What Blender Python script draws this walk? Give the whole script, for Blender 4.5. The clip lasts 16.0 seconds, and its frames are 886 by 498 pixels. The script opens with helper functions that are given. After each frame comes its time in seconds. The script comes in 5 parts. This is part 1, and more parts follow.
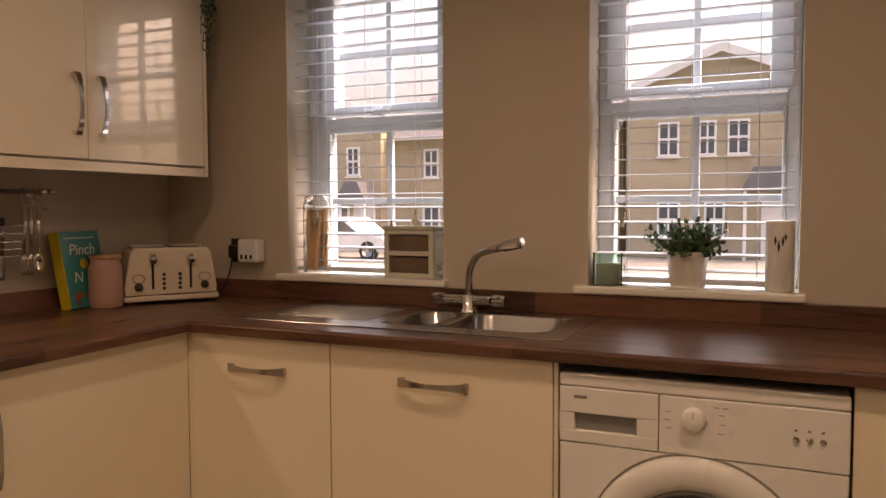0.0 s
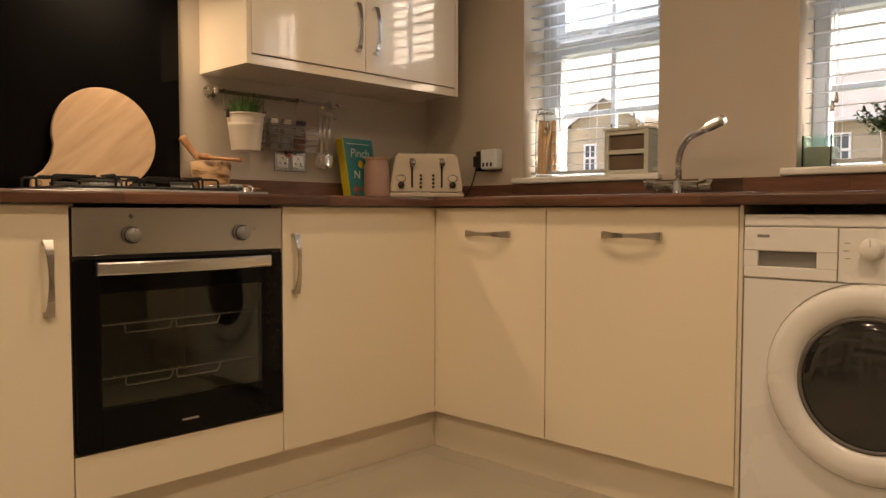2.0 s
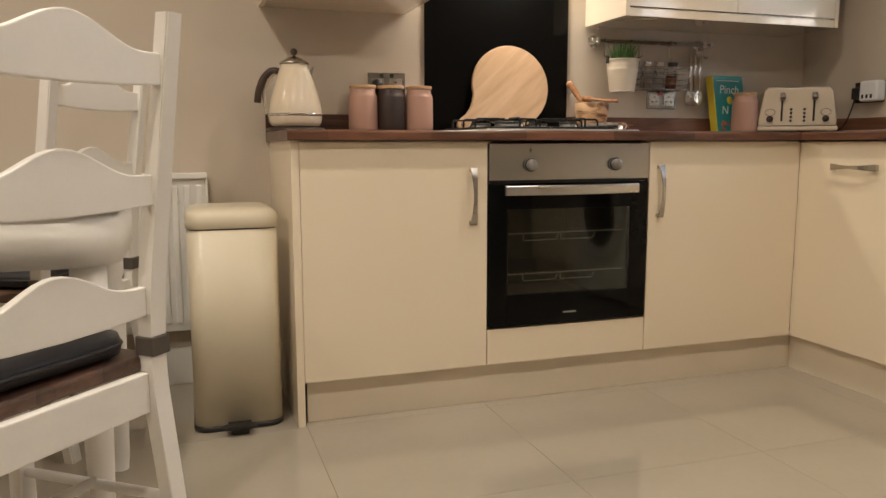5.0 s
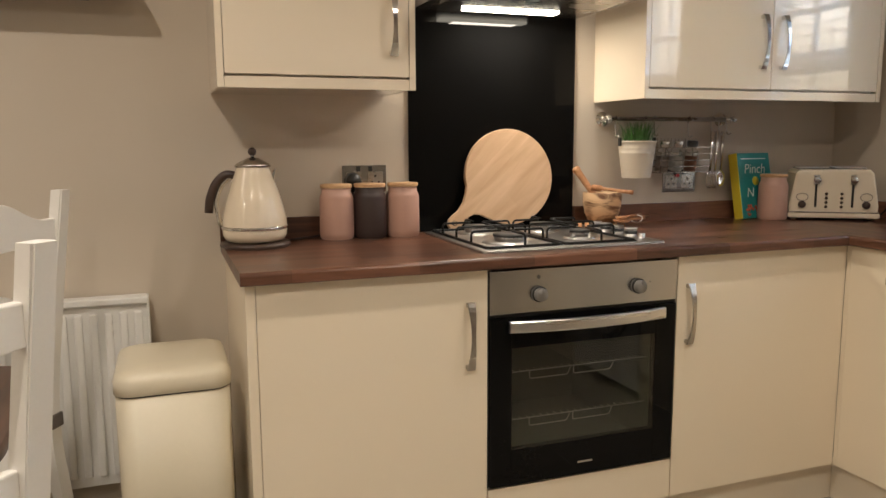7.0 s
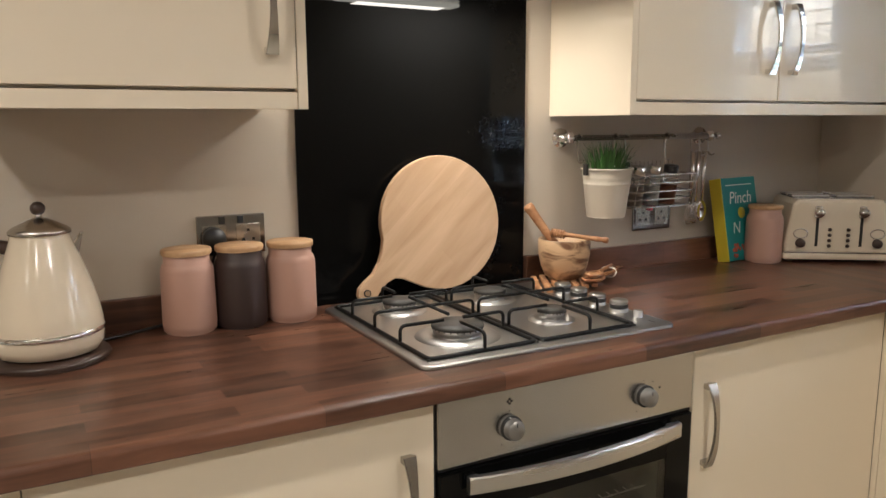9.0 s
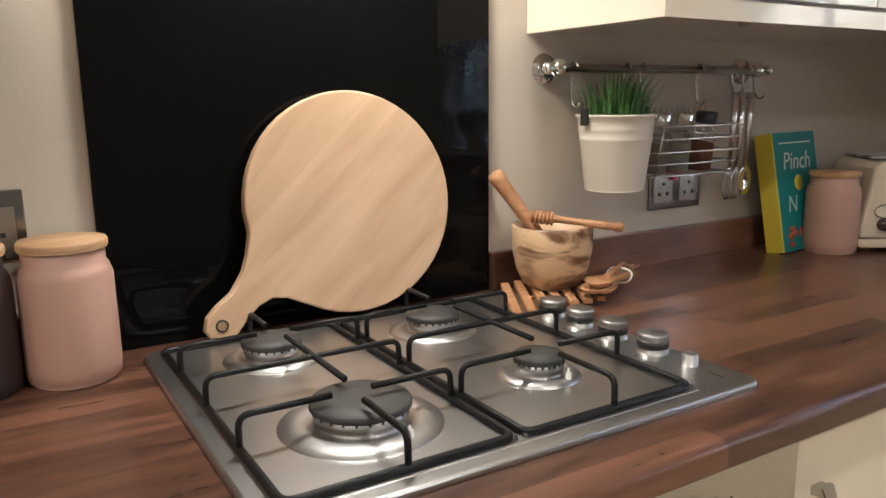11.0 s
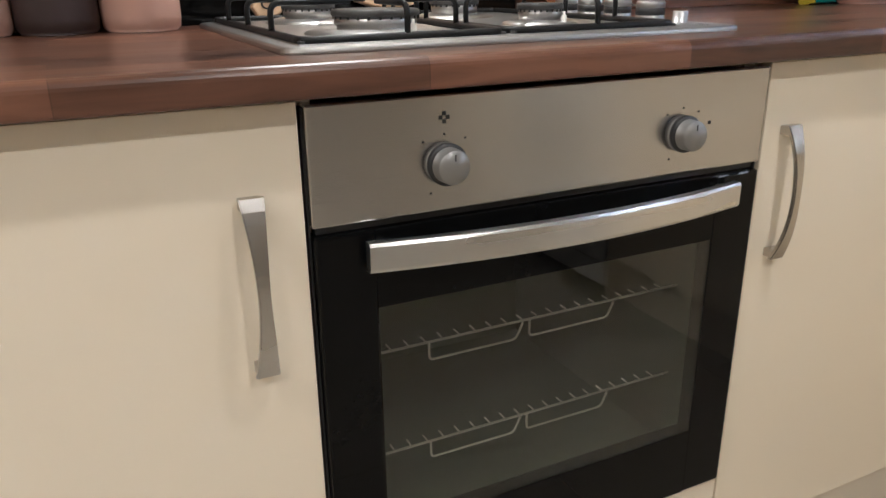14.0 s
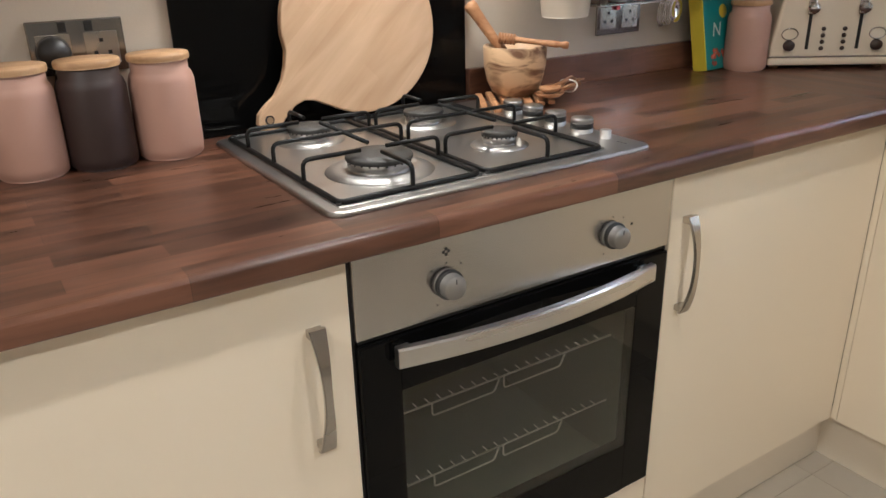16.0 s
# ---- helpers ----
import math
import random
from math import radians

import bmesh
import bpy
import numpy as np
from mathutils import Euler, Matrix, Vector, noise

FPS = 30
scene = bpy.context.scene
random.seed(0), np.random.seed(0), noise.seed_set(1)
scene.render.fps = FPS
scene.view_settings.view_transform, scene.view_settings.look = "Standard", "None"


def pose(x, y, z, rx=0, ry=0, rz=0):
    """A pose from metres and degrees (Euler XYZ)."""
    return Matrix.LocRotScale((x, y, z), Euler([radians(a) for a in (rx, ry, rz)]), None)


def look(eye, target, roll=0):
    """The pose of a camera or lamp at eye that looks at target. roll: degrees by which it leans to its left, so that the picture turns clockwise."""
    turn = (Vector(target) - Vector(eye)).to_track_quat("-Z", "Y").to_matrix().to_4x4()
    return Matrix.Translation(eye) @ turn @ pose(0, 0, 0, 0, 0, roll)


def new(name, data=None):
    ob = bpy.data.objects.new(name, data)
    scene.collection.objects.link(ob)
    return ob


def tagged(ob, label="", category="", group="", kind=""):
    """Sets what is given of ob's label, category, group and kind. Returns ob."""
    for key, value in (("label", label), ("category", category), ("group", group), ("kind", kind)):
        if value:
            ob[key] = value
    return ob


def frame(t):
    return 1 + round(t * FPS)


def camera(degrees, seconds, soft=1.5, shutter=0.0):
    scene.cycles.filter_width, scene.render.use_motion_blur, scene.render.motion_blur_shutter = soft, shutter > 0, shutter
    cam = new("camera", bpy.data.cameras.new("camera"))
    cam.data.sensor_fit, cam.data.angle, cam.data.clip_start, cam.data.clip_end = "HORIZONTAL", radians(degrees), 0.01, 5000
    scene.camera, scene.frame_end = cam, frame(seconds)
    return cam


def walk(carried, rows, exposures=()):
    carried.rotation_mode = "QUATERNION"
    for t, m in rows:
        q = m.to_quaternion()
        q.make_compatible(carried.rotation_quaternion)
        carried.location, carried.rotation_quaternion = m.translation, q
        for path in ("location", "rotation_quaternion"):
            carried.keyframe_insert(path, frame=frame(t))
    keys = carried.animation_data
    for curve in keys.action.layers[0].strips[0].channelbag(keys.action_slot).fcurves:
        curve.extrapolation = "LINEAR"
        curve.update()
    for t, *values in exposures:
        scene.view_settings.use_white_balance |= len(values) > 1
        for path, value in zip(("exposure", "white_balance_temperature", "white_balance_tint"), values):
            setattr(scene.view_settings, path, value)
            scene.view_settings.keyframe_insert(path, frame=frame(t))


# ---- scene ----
cam = camera(60.5, 16.0)
PATH = [
    (0, (2.173, -0.452, 1.214), (1.356, 1.371, 1.104), -0.2),
    (0.5, (2.226, -0.503, 1.052), (1.315, 1.275, 0.96), 0.1),
    (1, (2.297, -0.569, 0.946), (1.24, 1.126, 0.855), 0.1),
    (1.5, (2.398, -0.642, 0.899), (1.167, 0.933, 0.81), 0.1),
    (2, (2.499, -0.696, 0.838), (1.116, 0.745, 0.741), 0.1),
    (2.5, (2.622, -0.766, 0.767), (1.127, 0.557, 0.652), 0.1),
    (3, (2.756, -0.832, 0.737), (1.183, 0.392, 0.58), 0.2),
    (3.5, (2.888, -0.908, 0.71), (1.214, 0.167, 0.506), 0.3),
    (4, (2.954, -0.966, 0.72), (1.173, -0.09, 0.472), 0.3),
    (4.5, (2.949, -0.955, 0.784), (1.099, -0.251, 0.5), 0.1),
    (5, (2.871, -0.922, 0.847), (0.993, -0.29, 0.573), -0.1),
    (5.2, (2.839, -0.907, 0.923), (0.959, -0.287, 0.637), -0.1),
    (7.3, (2.319, -0.791, 1.222), (0.472, -0.08, 0.935), -0.6),
    (7.5, (2.261, -0.798, 1.245), (0.429, -0.057, 0.943), -0.8),
    (8, (2.098, -0.763, 1.254), (0.299, 0.055, 0.944), -0.6),
    (8.5, (1.866, -0.67, 1.277), (0.106, 0.225, 0.962), -0.5),
    (9, (1.65, -0.568, 1.308), (-0.078, 0.385, 0.98), -0.3),
    (9.2, (1.567, -0.52, 1.323), (-0.151, 0.449, 0.99), -0.3),
    (11.3, (0.998, -0.115, 1.198), (-0.664, 0.916, 0.779), -0.5),
    (11.5, (0.968, -0.098, 1.185), (-0.687, 0.928, 0.727), -0.2),
    (12, (0.997, -0.086, 1.113), (-0.667, 0.904, 0.612), -0.5),
    (12.5, (1.076, -0.088, 1.051), (-0.6, 0.855, 0.502), -0.4),
    (13, (1.145, -0.121, 1.024), (-0.54, 0.779, 0.434), -0.4),
    (13.5, (1.217, -0.155, 0.997), (-0.478, 0.698, 0.364), -0.5),
    (14, (1.278, -0.188, 0.962), (-0.414, 0.631, 0.279), -0.7),
    (14.5, (1.325, -0.219, 0.973), (-0.355, 0.573, 0.231), -0.8),
    (15, (1.325, -0.242, 1.061), (-0.344, 0.533, 0.276), -0.9),
    (15.5, (1.327, -0.292, 1.155), (-0.305, 0.544, 0.357), -1.0),
    (16, (1.404, -0.371, 1.223), (-0.16, 0.618, 0.466), -1.4),
]
EXPOSURES = [(0, 1.5, 8400, 30), (1.5, 1.95, 8200, 22), (2.5, 2.2, 7600, 14), (4, 2.52, 6550, 10), (5, 2.46, 6000, 10), (7.5, 2.42, 5800, 9), (9, 2.45, 5450, 8), (11.5, 2.62, 5250, 8), (12, 2.58, 5200, 8), (13, 2.72, 4900, 8), (13.5, 2.74, 4900, 8), (14.5, 2.76, 5150, 8), (16, 2.66, 5150, 8)]
walk(cam, [(t, look(eye, target, roll)) for t, eye, target, roll in PATH], EXPOSURES)

# ---- world, sun, lamps ----
world = bpy.data.worlds.new("world")
scene.world = world
world.use_nodes = True
wn = world.node_tree
sky = wn.nodes.new("ShaderNodeTexSky")
sky.sky_type, sky.sun_disc = "NISHITA", False
sky.sun_elevation, sky.sun_rotation = radians(50), radians(58)
sky.air_density, sky.dust_density, sky.ozone_density = 1.0, 9.0, 0.3
wn.links.new(sky.outputs[0], wn.nodes["Background"].inputs[0])
wn.nodes["Background"].inputs[1].default_value = 0.19
sun = new("sun", bpy.data.lights.new("sun", "SUN"))
sun.data.energy, sun.data.angle, sun.data.color = 0.18, radians(25), (1.0, 0.96, 0.92)
sun.matrix_basis = look((6.7, 4.2, 9.5), (0, 0, 0))


def lamp(name, place, target, watts, size, colour, spread=180):
    ob = new(name, bpy.data.lights.new(name, "AREA"))
    ob.data.shape, ob.data.size, ob.data.energy, ob.data.color = "DISK", size, watts, colour
    ob.data.spread = radians(spread)
    ob.matrix_basis = look(place, target)
    return ob


WARM = (1.0, 0.83, 0.63)
strip = new("hood_lamp", bpy.data.lights.new("hood_lamp", "AREA"))
strip.data.shape, strip.data.size, strip.data.size_y, strip.data.energy, strip.data.color = "RECTANGLE", 0.05, 0.24, 0.78, WARM
strip.matrix_basis = pose(0.125, 0.280, 1.593)
for lx, ly in ((1.15, 0.55), (2.3, 0.45), (1.15, -1.25), (2.3, -1.25), (1.15, -2.7), (2.3, -2.7)):
    lamp("ceiling_lamp", (lx, ly, 2.36), (lx, ly, 0), 2.1 if ly < 0 else 1.3 if lx < 2 else 2.5, 0.09, WARM, 160)
for lx in (0.86, 1.93):
    # added lamp out of view above each window, boosts the sky's daylight
    ob = lamp("daylight_fill", (lx, 2.75, 3.0), (lx, 1.1, 0.9), 36.0, 0.7, (0.70, 0.85, 1.0), 180)
    ob.data.shape, ob.data.size_y = "RECTANGLE", 0.5


# ---- materials ----
def mat(name, colour, rough=0.5, metal=0.0, vary=0.08, scale=6.0, fine=120.0, bump=0.02, coat=0.0, stretch=(1, 1, 1), rough_vary=0.08, island=0.0, each=0.0):
    """A painted, metal or stone surface: two scales of uneven colour, uneven gloss and a fine relief."""
    m = bpy.data.materials.new(name)
    m.use_nodes = True
    t = m.node_tree
    b = t.nodes["Principled BSDF"]
    co = t.nodes.new("ShaderNodeTexCoord")
    mp = t.nodes.new("ShaderNodeMapping")
    mp.inputs["Scale"].default_value = stretch
    t.links.new(co.outputs["Object"], mp.inputs[0])
    n1, n2 = t.nodes.new("ShaderNodeTexNoise"), t.nodes.new("ShaderNodeTexNoise")
    n1.inputs["Scale"].default_value, n1.inputs["Detail"].default_value = scale, 4
    n2.inputs["Scale"].default_value, n2.inputs["Detail"].default_value = fine, 3
    for n in (n1, n2):
        t.links.new(mp.outputs[0], n.inputs["Vector"])
    add = t.nodes.new("ShaderNodeMath")
    add.operation = "MULTIPLY_ADD"
    t.links.new(n2.outputs[0], add.inputs[0])
    add.inputs[1].default_value = 0.4
    t.links.new(n1.outputs[0], add.inputs[2])
    ramp = t.nodes.new("ShaderNodeMapRange")
    ramp.inputs[1].default_value, ramp.inputs[2].default_value = 0.35, 1.05
    ramp.inputs[3].default_value, ramp.inputs[4].default_value = 1 - vary, 1 + vary
    t.links.new(add.outputs[0], ramp.inputs[0])
    last = ramp.outputs[0]
    if each:
        info = t.nodes.new("ShaderNodeObjectInfo")
        mr = t.nodes.new("ShaderNodeMapRange")
        mr.inputs[3].default_value, mr.inputs[4].default_value = 1 - each, 1 + each
        t.links.new(info.outputs["Random"], mr.inputs[0])
        mu = t.nodes.new("ShaderNodeMath")
        mu.operation = "MULTIPLY"
        t.links.new(last, mu.inputs[0])
        t.links.new(mr.outputs[0], mu.inputs[1])
        last = mu.outputs[0]
    if island:
        geo = t.nodes.new("ShaderNodeNewGeometry")
        mr = t.nodes.new("ShaderNodeMapRange")
        mr.inputs[3].default_value, mr.inputs[4].default_value = 1 - island, 1 + island
        t.links.new(geo.outputs["Random Per Island"], mr.inputs[0])
        mu = t.nodes.new("ShaderNodeMath")
        mu.operation = "MULTIPLY"
        t.links.new(last, mu.inputs[0])
        t.links.new(mr.outputs[0], mu.inputs[1])
        last = mu.outputs[0]
    mix = t.nodes.new("ShaderNodeVectorMath")
    mix.operation = "SCALE"
    mix.inputs[0].default_value = colour
    t.links.new(last, mix.inputs["Scale"])
    t.links.new(mix.outputs[0], b.inputs["Base Color"])
    rr = t.nodes.new("ShaderNodeMapRange")
    rr.inputs[3].default_value, rr.inputs[4].default_value = max(0.02, rough - rough_vary), min(1, rough + rough_vary)
    t.links.new(n1.outputs[0], rr.inputs[0])
    t.links.new(rr.outputs[0], b.inputs["Roughness"])
    b.inputs["Metallic"].default_value = metal
    b.inputs["Coat Weight"].default_value = coat
    b.inputs["Coat Roughness"].default_value = 0.04
    if bump:
        bp = t.nodes.new("ShaderNodeBump")
        bp.inputs["Strength"].default_value, bp.inputs["Distance"].default_value = bump, 0.004
        t.links.new(n2.outputs[0], bp.inputs["Height"])
        t.links.new(bp.outputs[0], b.inputs["Normal"])
    return m


def wood(name, dark, light, along="y", stave=(0.30, 0.045), rough=0.35, grain=55.0, turn=0.0, coat=0.0, bump=0.05, tone=0.48):
    """Strips of timber laid side by side, with their own tone and a grain that runs along them."""
    m = bpy.data.materials.new(name)
    m.use_nodes = True
    t = m.node_tree
    b = t.nodes["Principled BSDF"]
    co = t.nodes.new("ShaderNodeTexCoord")
    mp = t.nodes.new("ShaderNodeMapping")
    spin = {"x": (0, 0, 0), "y": (0, 0, radians(90)), "board": (0, radians(90), radians(90)), "z": (0, radians(90), 0)}[along]
    mp.inputs["Rotation"].default_value = spin
    t.links.new(co.outputs["Object"], mp.inputs[0])
    mp2 = t.nodes.new("ShaderNodeMapping")
    mp2.inputs["Rotation"].default_value = (0, 0, radians(turn))
    t.links.new(mp.outputs[0], mp2.inputs[0])
    br = t.nodes.new("ShaderNodeTexBrick")
    br.offset, br.squash = 0.37, 1.0
    br.inputs["Scale"].default_value = 1.0
    br.inputs["Mortar Size"].default_value = 0.0006
    br.inputs["Brick Width"].default_value, br.inputs["Row Height"].default_value = stave
    br.inputs["Color1"].default_value = (0, 0, 0, 1)
    br.inputs["Color2"].default_value = (1, 1, 1, 1)
    br.inputs["Mortar"].default_value = (0.2, 0.2, 0.2, 1)
    t.links.new(mp2.outputs[0], br.inputs[0])
    st = t.nodes.new("ShaderNodeMapping")
    st.inputs["Scale"].default_value = (0.12, 1, 1)
    t.links.new(mp2.outputs[0], st.inputs[0])
    n = t.nodes.new("ShaderNodeTexNoise")
    n.inputs["Scale"].default_value, n.inputs["Detail"].default_value, n.inputs["Distortion"].default_value = grain, 6, 0.6
    t.links.new(st.outputs[0], n.inputs["Vector"])
    n2 = t.nodes.new("ShaderNodeTexNoise")
    n2.inputs["Scale"].default_value = 9.0
    t.links.new(st.outputs[0], n2.inputs["Vector"])
    f1 = t.nodes.new("ShaderNodeMath")
    f1.operation = "MULTIPLY_ADD"
    t.links.new(br.outputs[0], f1.inputs[0])
    f1.inputs[1].default_value = tone
    t.links.new(n.outputs[0], f1.inputs[2])
    f2 = t.nodes.new("ShaderNodeMath")
    f2.operation = "MULTIPLY_ADD"
    t.links.new(n2.outputs[0], f2.inputs[0])
    f2.inputs[1].default_value = 0.9 - tone
    t.links.new(f1.outputs[0], f2.inputs[2])
    cr = t.nodes.new("ShaderNodeValToRGB")
    cr.color_ramp.elements[0].position, cr.color_ramp.elements[1].position = 0.5, 1.3 / 1.3
    cr.color_ramp.elements[0].color, cr.color_ramp.elements[1].color = (*dark, 1), (*light, 1)
    sc = t.nodes.new("ShaderNodeMath")
    sc.operation = "MULTIPLY"
    sc.inputs[1].default_value = 0.78
    t.links.new(f2.outputs[0], sc.inputs[0])
    t.links.new(sc.outputs[0], cr.inputs[0])
    t.links.new(cr.outputs[0], b.inputs["Base Color"])
    rr = t.nodes.new("ShaderNodeMapRange")
    rr.inputs[3].default_value, rr.inputs[4].default_value = rough - 0.08, rough + 0.1
    t.links.new(n.outputs[0], rr.inputs[0])
    t.links.new(rr.outputs[0], b.inputs["Roughness"])
    b.inputs["Coat Weight"].default_value = coat
    bp = t.nodes.new("ShaderNodeBump")
    bp.inputs["Strength"].default_value, bp.inputs["Distance"].default_value = bump, 0.003
    t.links.new(n.outputs[0], bp.inputs["Height"])
    t.links.new(bp.outputs[0], b.inputs["Normal"])
    return m


def glass(name, colour=(1, 1, 1), rough=0.0, ior=1.45):
    m = bpy.data.materials.new(name)
    m.use_nodes = True
    b = m.node_tree.nodes["Principled BSDF"]
    b.inputs["Base Color"].default_value = (*colour, 1)
    b.inputs["Roughness"].default_value = rough
    b.inputs["Transmission Weight"].default_value = 1.0
    b.inputs["IOR"].default_value = ior
    return m


def glow(name, colour, strength):
    m = mat(name, colour, 0.4)
    b = m.node_tree.nodes["Principled BSDF"]
    b.inputs["Emission Color"].default_value = (*colour, 1)
    b.inputs["Emission Strength"].default_value = strength
    return m


WALL = mat("wall_paint", (0.55, 0.483, 0.395), 0.85, vary=0.035, scale=2.5, fine=260, bump=0.06)
CEIL = mat("ceiling_paint", (0.78, 0.76, 0.72), 0.9, vary=0.02, bump=0.04)
WHITE = mat("white_gloss_paint", (0.80, 0.79, 0.76), 0.3, vary=0.03, bump=0.01)
# white window plastic, its backlit shade and cool daylight put into the colour
FRAMESHADE = mat("window_plastic_in_shade", (0.62, 0.66, 0.70), 0.32, vary=0.02, bump=0.0)
UPVC = mat("white_plastic", (0.82, 0.83, 0.84), 0.32, vary=0.02, bump=0.0)
SILL = mat("cream_sill", (0.80, 0.77, 0.70), 0.35, vary=0.03)
GLOSS = mat("cream_gloss_door", (0.85, 0.745, 0.585), 0.07, vary=0.008, scale=1.5, bump=0.0, coat=1.0, rough_vary=0.008)
CREAM = mat("cream_door", (0.85, 0.745, 0.575), 0.29, vary=0.008, scale=1.6, fine=300, bump=0.006, coat=0.2, rough_vary=0.008)
CARCASS = mat("cream_board", (0.74, 0.66, 0.54), 0.45, vary=0.03, bump=0.01)
PLINTH = mat("plinth_board", (0.78, 0.695, 0.56), 0.36, vary=0.03, bump=0.01)
DARKGAP = mat("dark_gap", (0.02, 0.018, 0.016), 0.8)
TOPY = wood("walnut_block_run", (0.040, 0.0185, 0.011), (0.185, 0.083, 0.048), "y", (0.32, 0.042), 0.3)
TOPX = wood("walnut_block_cross", (0.040, 0.0185, 0.011), (0.185, 0.083, 0.048), "x", (0.32, 0.042), 0.3)
STEEL = mat("brushed_steel", (0.52, 0.505, 0.485), 0.25, 1.0, vary=0.06, scale=5, fine=420, bump=0.03, stretch=(1, 0.05, 1), rough_vary=0.06)
HOBSTEEL = mat("hob_steel", (0.47, 0.455, 0.435), 0.36, 1.0, vary=0.05, scale=5, fine=420, bump=0.02, stretch=(1, 0.05, 1), rough_vary=0.05)
SINKSTEEL = mat("sink_steel", (0.46, 0.45, 0.44), 0.22, 1.0, vary=0.05, fine=300, bump=0.02)
CHROME = mat("chrome", (0.75, 0.74, 0.72), 0.08, 1.0, vary=0.02, bump=0.0, rough_vary=0.03)
HANDLEALU = mat("handle_aluminium", (0.66, 0.645, 0.62), 0.3, 1.0, vary=0.04, fine=400, bump=0.02, stretch=(1, 0.05, 1))
NICKEL = mat("satin_nickel", (0.50, 0.47, 0.43), 0.26, 1.0, vary=0.05, bump=0.01)
KNOBM = mat("satin_knob", (0.27, 0.26, 0.245), 0.42, 0.6, vary=0.03, fine=300, bump=0.01)
IRON = mat("black_cast_iron", (0.010, 0.0098, 0.0095), 0.4, vary=0.2, fine=500, bump=0.15)
IRON.node_tree.nodes["Principled BSDF"].inputs["Specular IOR Level"].default_value = 0.25
BURNER = mat("burner_cap", (0.045, 0.043, 0.04), 0.55, vary=0.25, fine=300, bump=0.1)
ALU = mat("burner_aluminium", (0.44, 0.43, 0.415), 0.38, 1.0, vary=0.08, fine=200)
BLACKGLASS = mat("black_glass", (0.004, 0.004, 0.004), 0.022, vary=0.1, bump=0.0, coat=0.0, rough_vary=0.002)
BLACKGLASS.node_tree.nodes["Principled BSDF"].inputs["Specular IOR Level"].default_value = 0.13
BLACKPL = mat("black_plastic", (0.02, 0.019, 0.018), 0.4, vary=0.1)
PANE = glass("window_glass")
OVENGLASS = glass("oven_tinted_glass", (0.62, 0.62, 0.54))
CLEAR = glass("clear_glass", (0.97, 0.98, 0.97), 0.0, 1.12)
# white slats painted greyer and bluer, as seen shaded against the window
SLATSHADE = mat("blind_slat_in_shade", (0.56, 0.60, 0.64), 0.4, vary=0.03, bump=0.01)
TILE = mat("floor_tile", (0.43, 0.385, 0.315), 0.08, vary=0.05, scale=3, fine=40, bump=0.004, coat=0.3, rough_vary=0.04, each=0.03)
GROUT = mat("tile_grout", (0.43, 0.385, 0.315), 0.3, vary=0.05)


# ---- mesh helpers ----
def box(x0, x1, y0, y1, z0, z1, bev=0.0, seg=2):
    bm = bmesh.new()
    bmesh.ops.create_cube(bm, size=1.0)
    for v in bm.verts:
        v.co = ((x0 + x1) / 2 + v.co.x * (x1 - x0), (y0 + y1) / 2 + v.co.y * (y1 - y0), (z0 + z1) / 2 + v.co.z * (z1 - z0))
    if bev:
        bmesh.ops.bevel(bm, geom=bm.edges[:], offset=bev, segments=seg, affect="EDGES", profile=0.5)
    return bm


def lathe(profile, at=(0, 0, 0), seg=32, m=None):
    """A turned body: profile of (radius, height)."""
    bm = bmesh.new()
    rings = []
    for r, z in profile:
        rings.append([bm.verts.new((r * math.cos(2 * math.pi * i / seg), r * math.sin(2 * math.pi * i / seg), z)) for i in range(seg)] if r > 1e-5 else [bm.verts.new((0, 0, z))])
    for a, b in zip(rings, rings[1:]):
        for i in range(seg):
            j = (i + 1) % seg
            if len(a) == 1 and len(b) == 1:
                continue
            if len(a) == 1:
                bm.faces.new((a[0], b[j], b[i])[::-1])
            elif len(b) == 1:
                bm.faces.new((a[i], a[j], b[0]))
            else:
                bm.faces.new((a[i], a[j], b[j], b[i]))
    for f in bm.faces:
        f.smooth = True
    bmesh.ops.transform(bm, matrix=Matrix.Translation(at) @ (m or Matrix()), verts=bm.verts[:])
    return bm


def rod(a, b, r0, r1=None, seg=12):
    a, b = Vector(a), Vector(b)
    r1 = r0 if r1 is None else r1
    d = b - a
    turn = d.to_track_quat("Z", "Y").to_matrix().to_4x4()
    return lathe([(0, 0), (r0, 0), (r1, d.length), (0, d.length)], a, seg, turn)


def tube(points, r, seg=8, closed=False):
    """A bent bar along points; r may be one radius or one for each point."""
    bm = bmesh.new()
    pts = [Vector(p) for p in points]
    n = len(pts)
    rs = r if isinstance(r, (list, tuple)) else [r] * n
    rings, up = [], None
    for i, p in enumerate(pts):
        if closed:
            d = (pts[(i + 1) % n] - pts[i - 1]).normalized()
        else:
            d = (pts[min(i + 1, n - 1)] - pts[max(i - 1, 0)]).normalized()
        if up is None:
            up = d.orthogonal().normalized()
        up = (up - d * up.dot(d)).normalized()
        side = d.cross(up)
        rings.append([bm.verts.new(p + (up * math.cos(2 * math.pi * k / seg) + side * math.sin(2 * math.pi * k / seg)) * rs[i]) for k in range(seg)])
    pairs = list(zip(rings, rings[1:])) + ([(rings[-1], rings[0])] if closed else [])
    for a, b in pairs:
        for k in range(seg):
            bm.faces.new((a[k], a[(k + 1) % seg], b[(k + 1) % seg], b[k])).smooth = True
    if not closed:
        bm.faces.new(rings[0][::-1])
        bm.faces.new(rings[-1])
    return bm


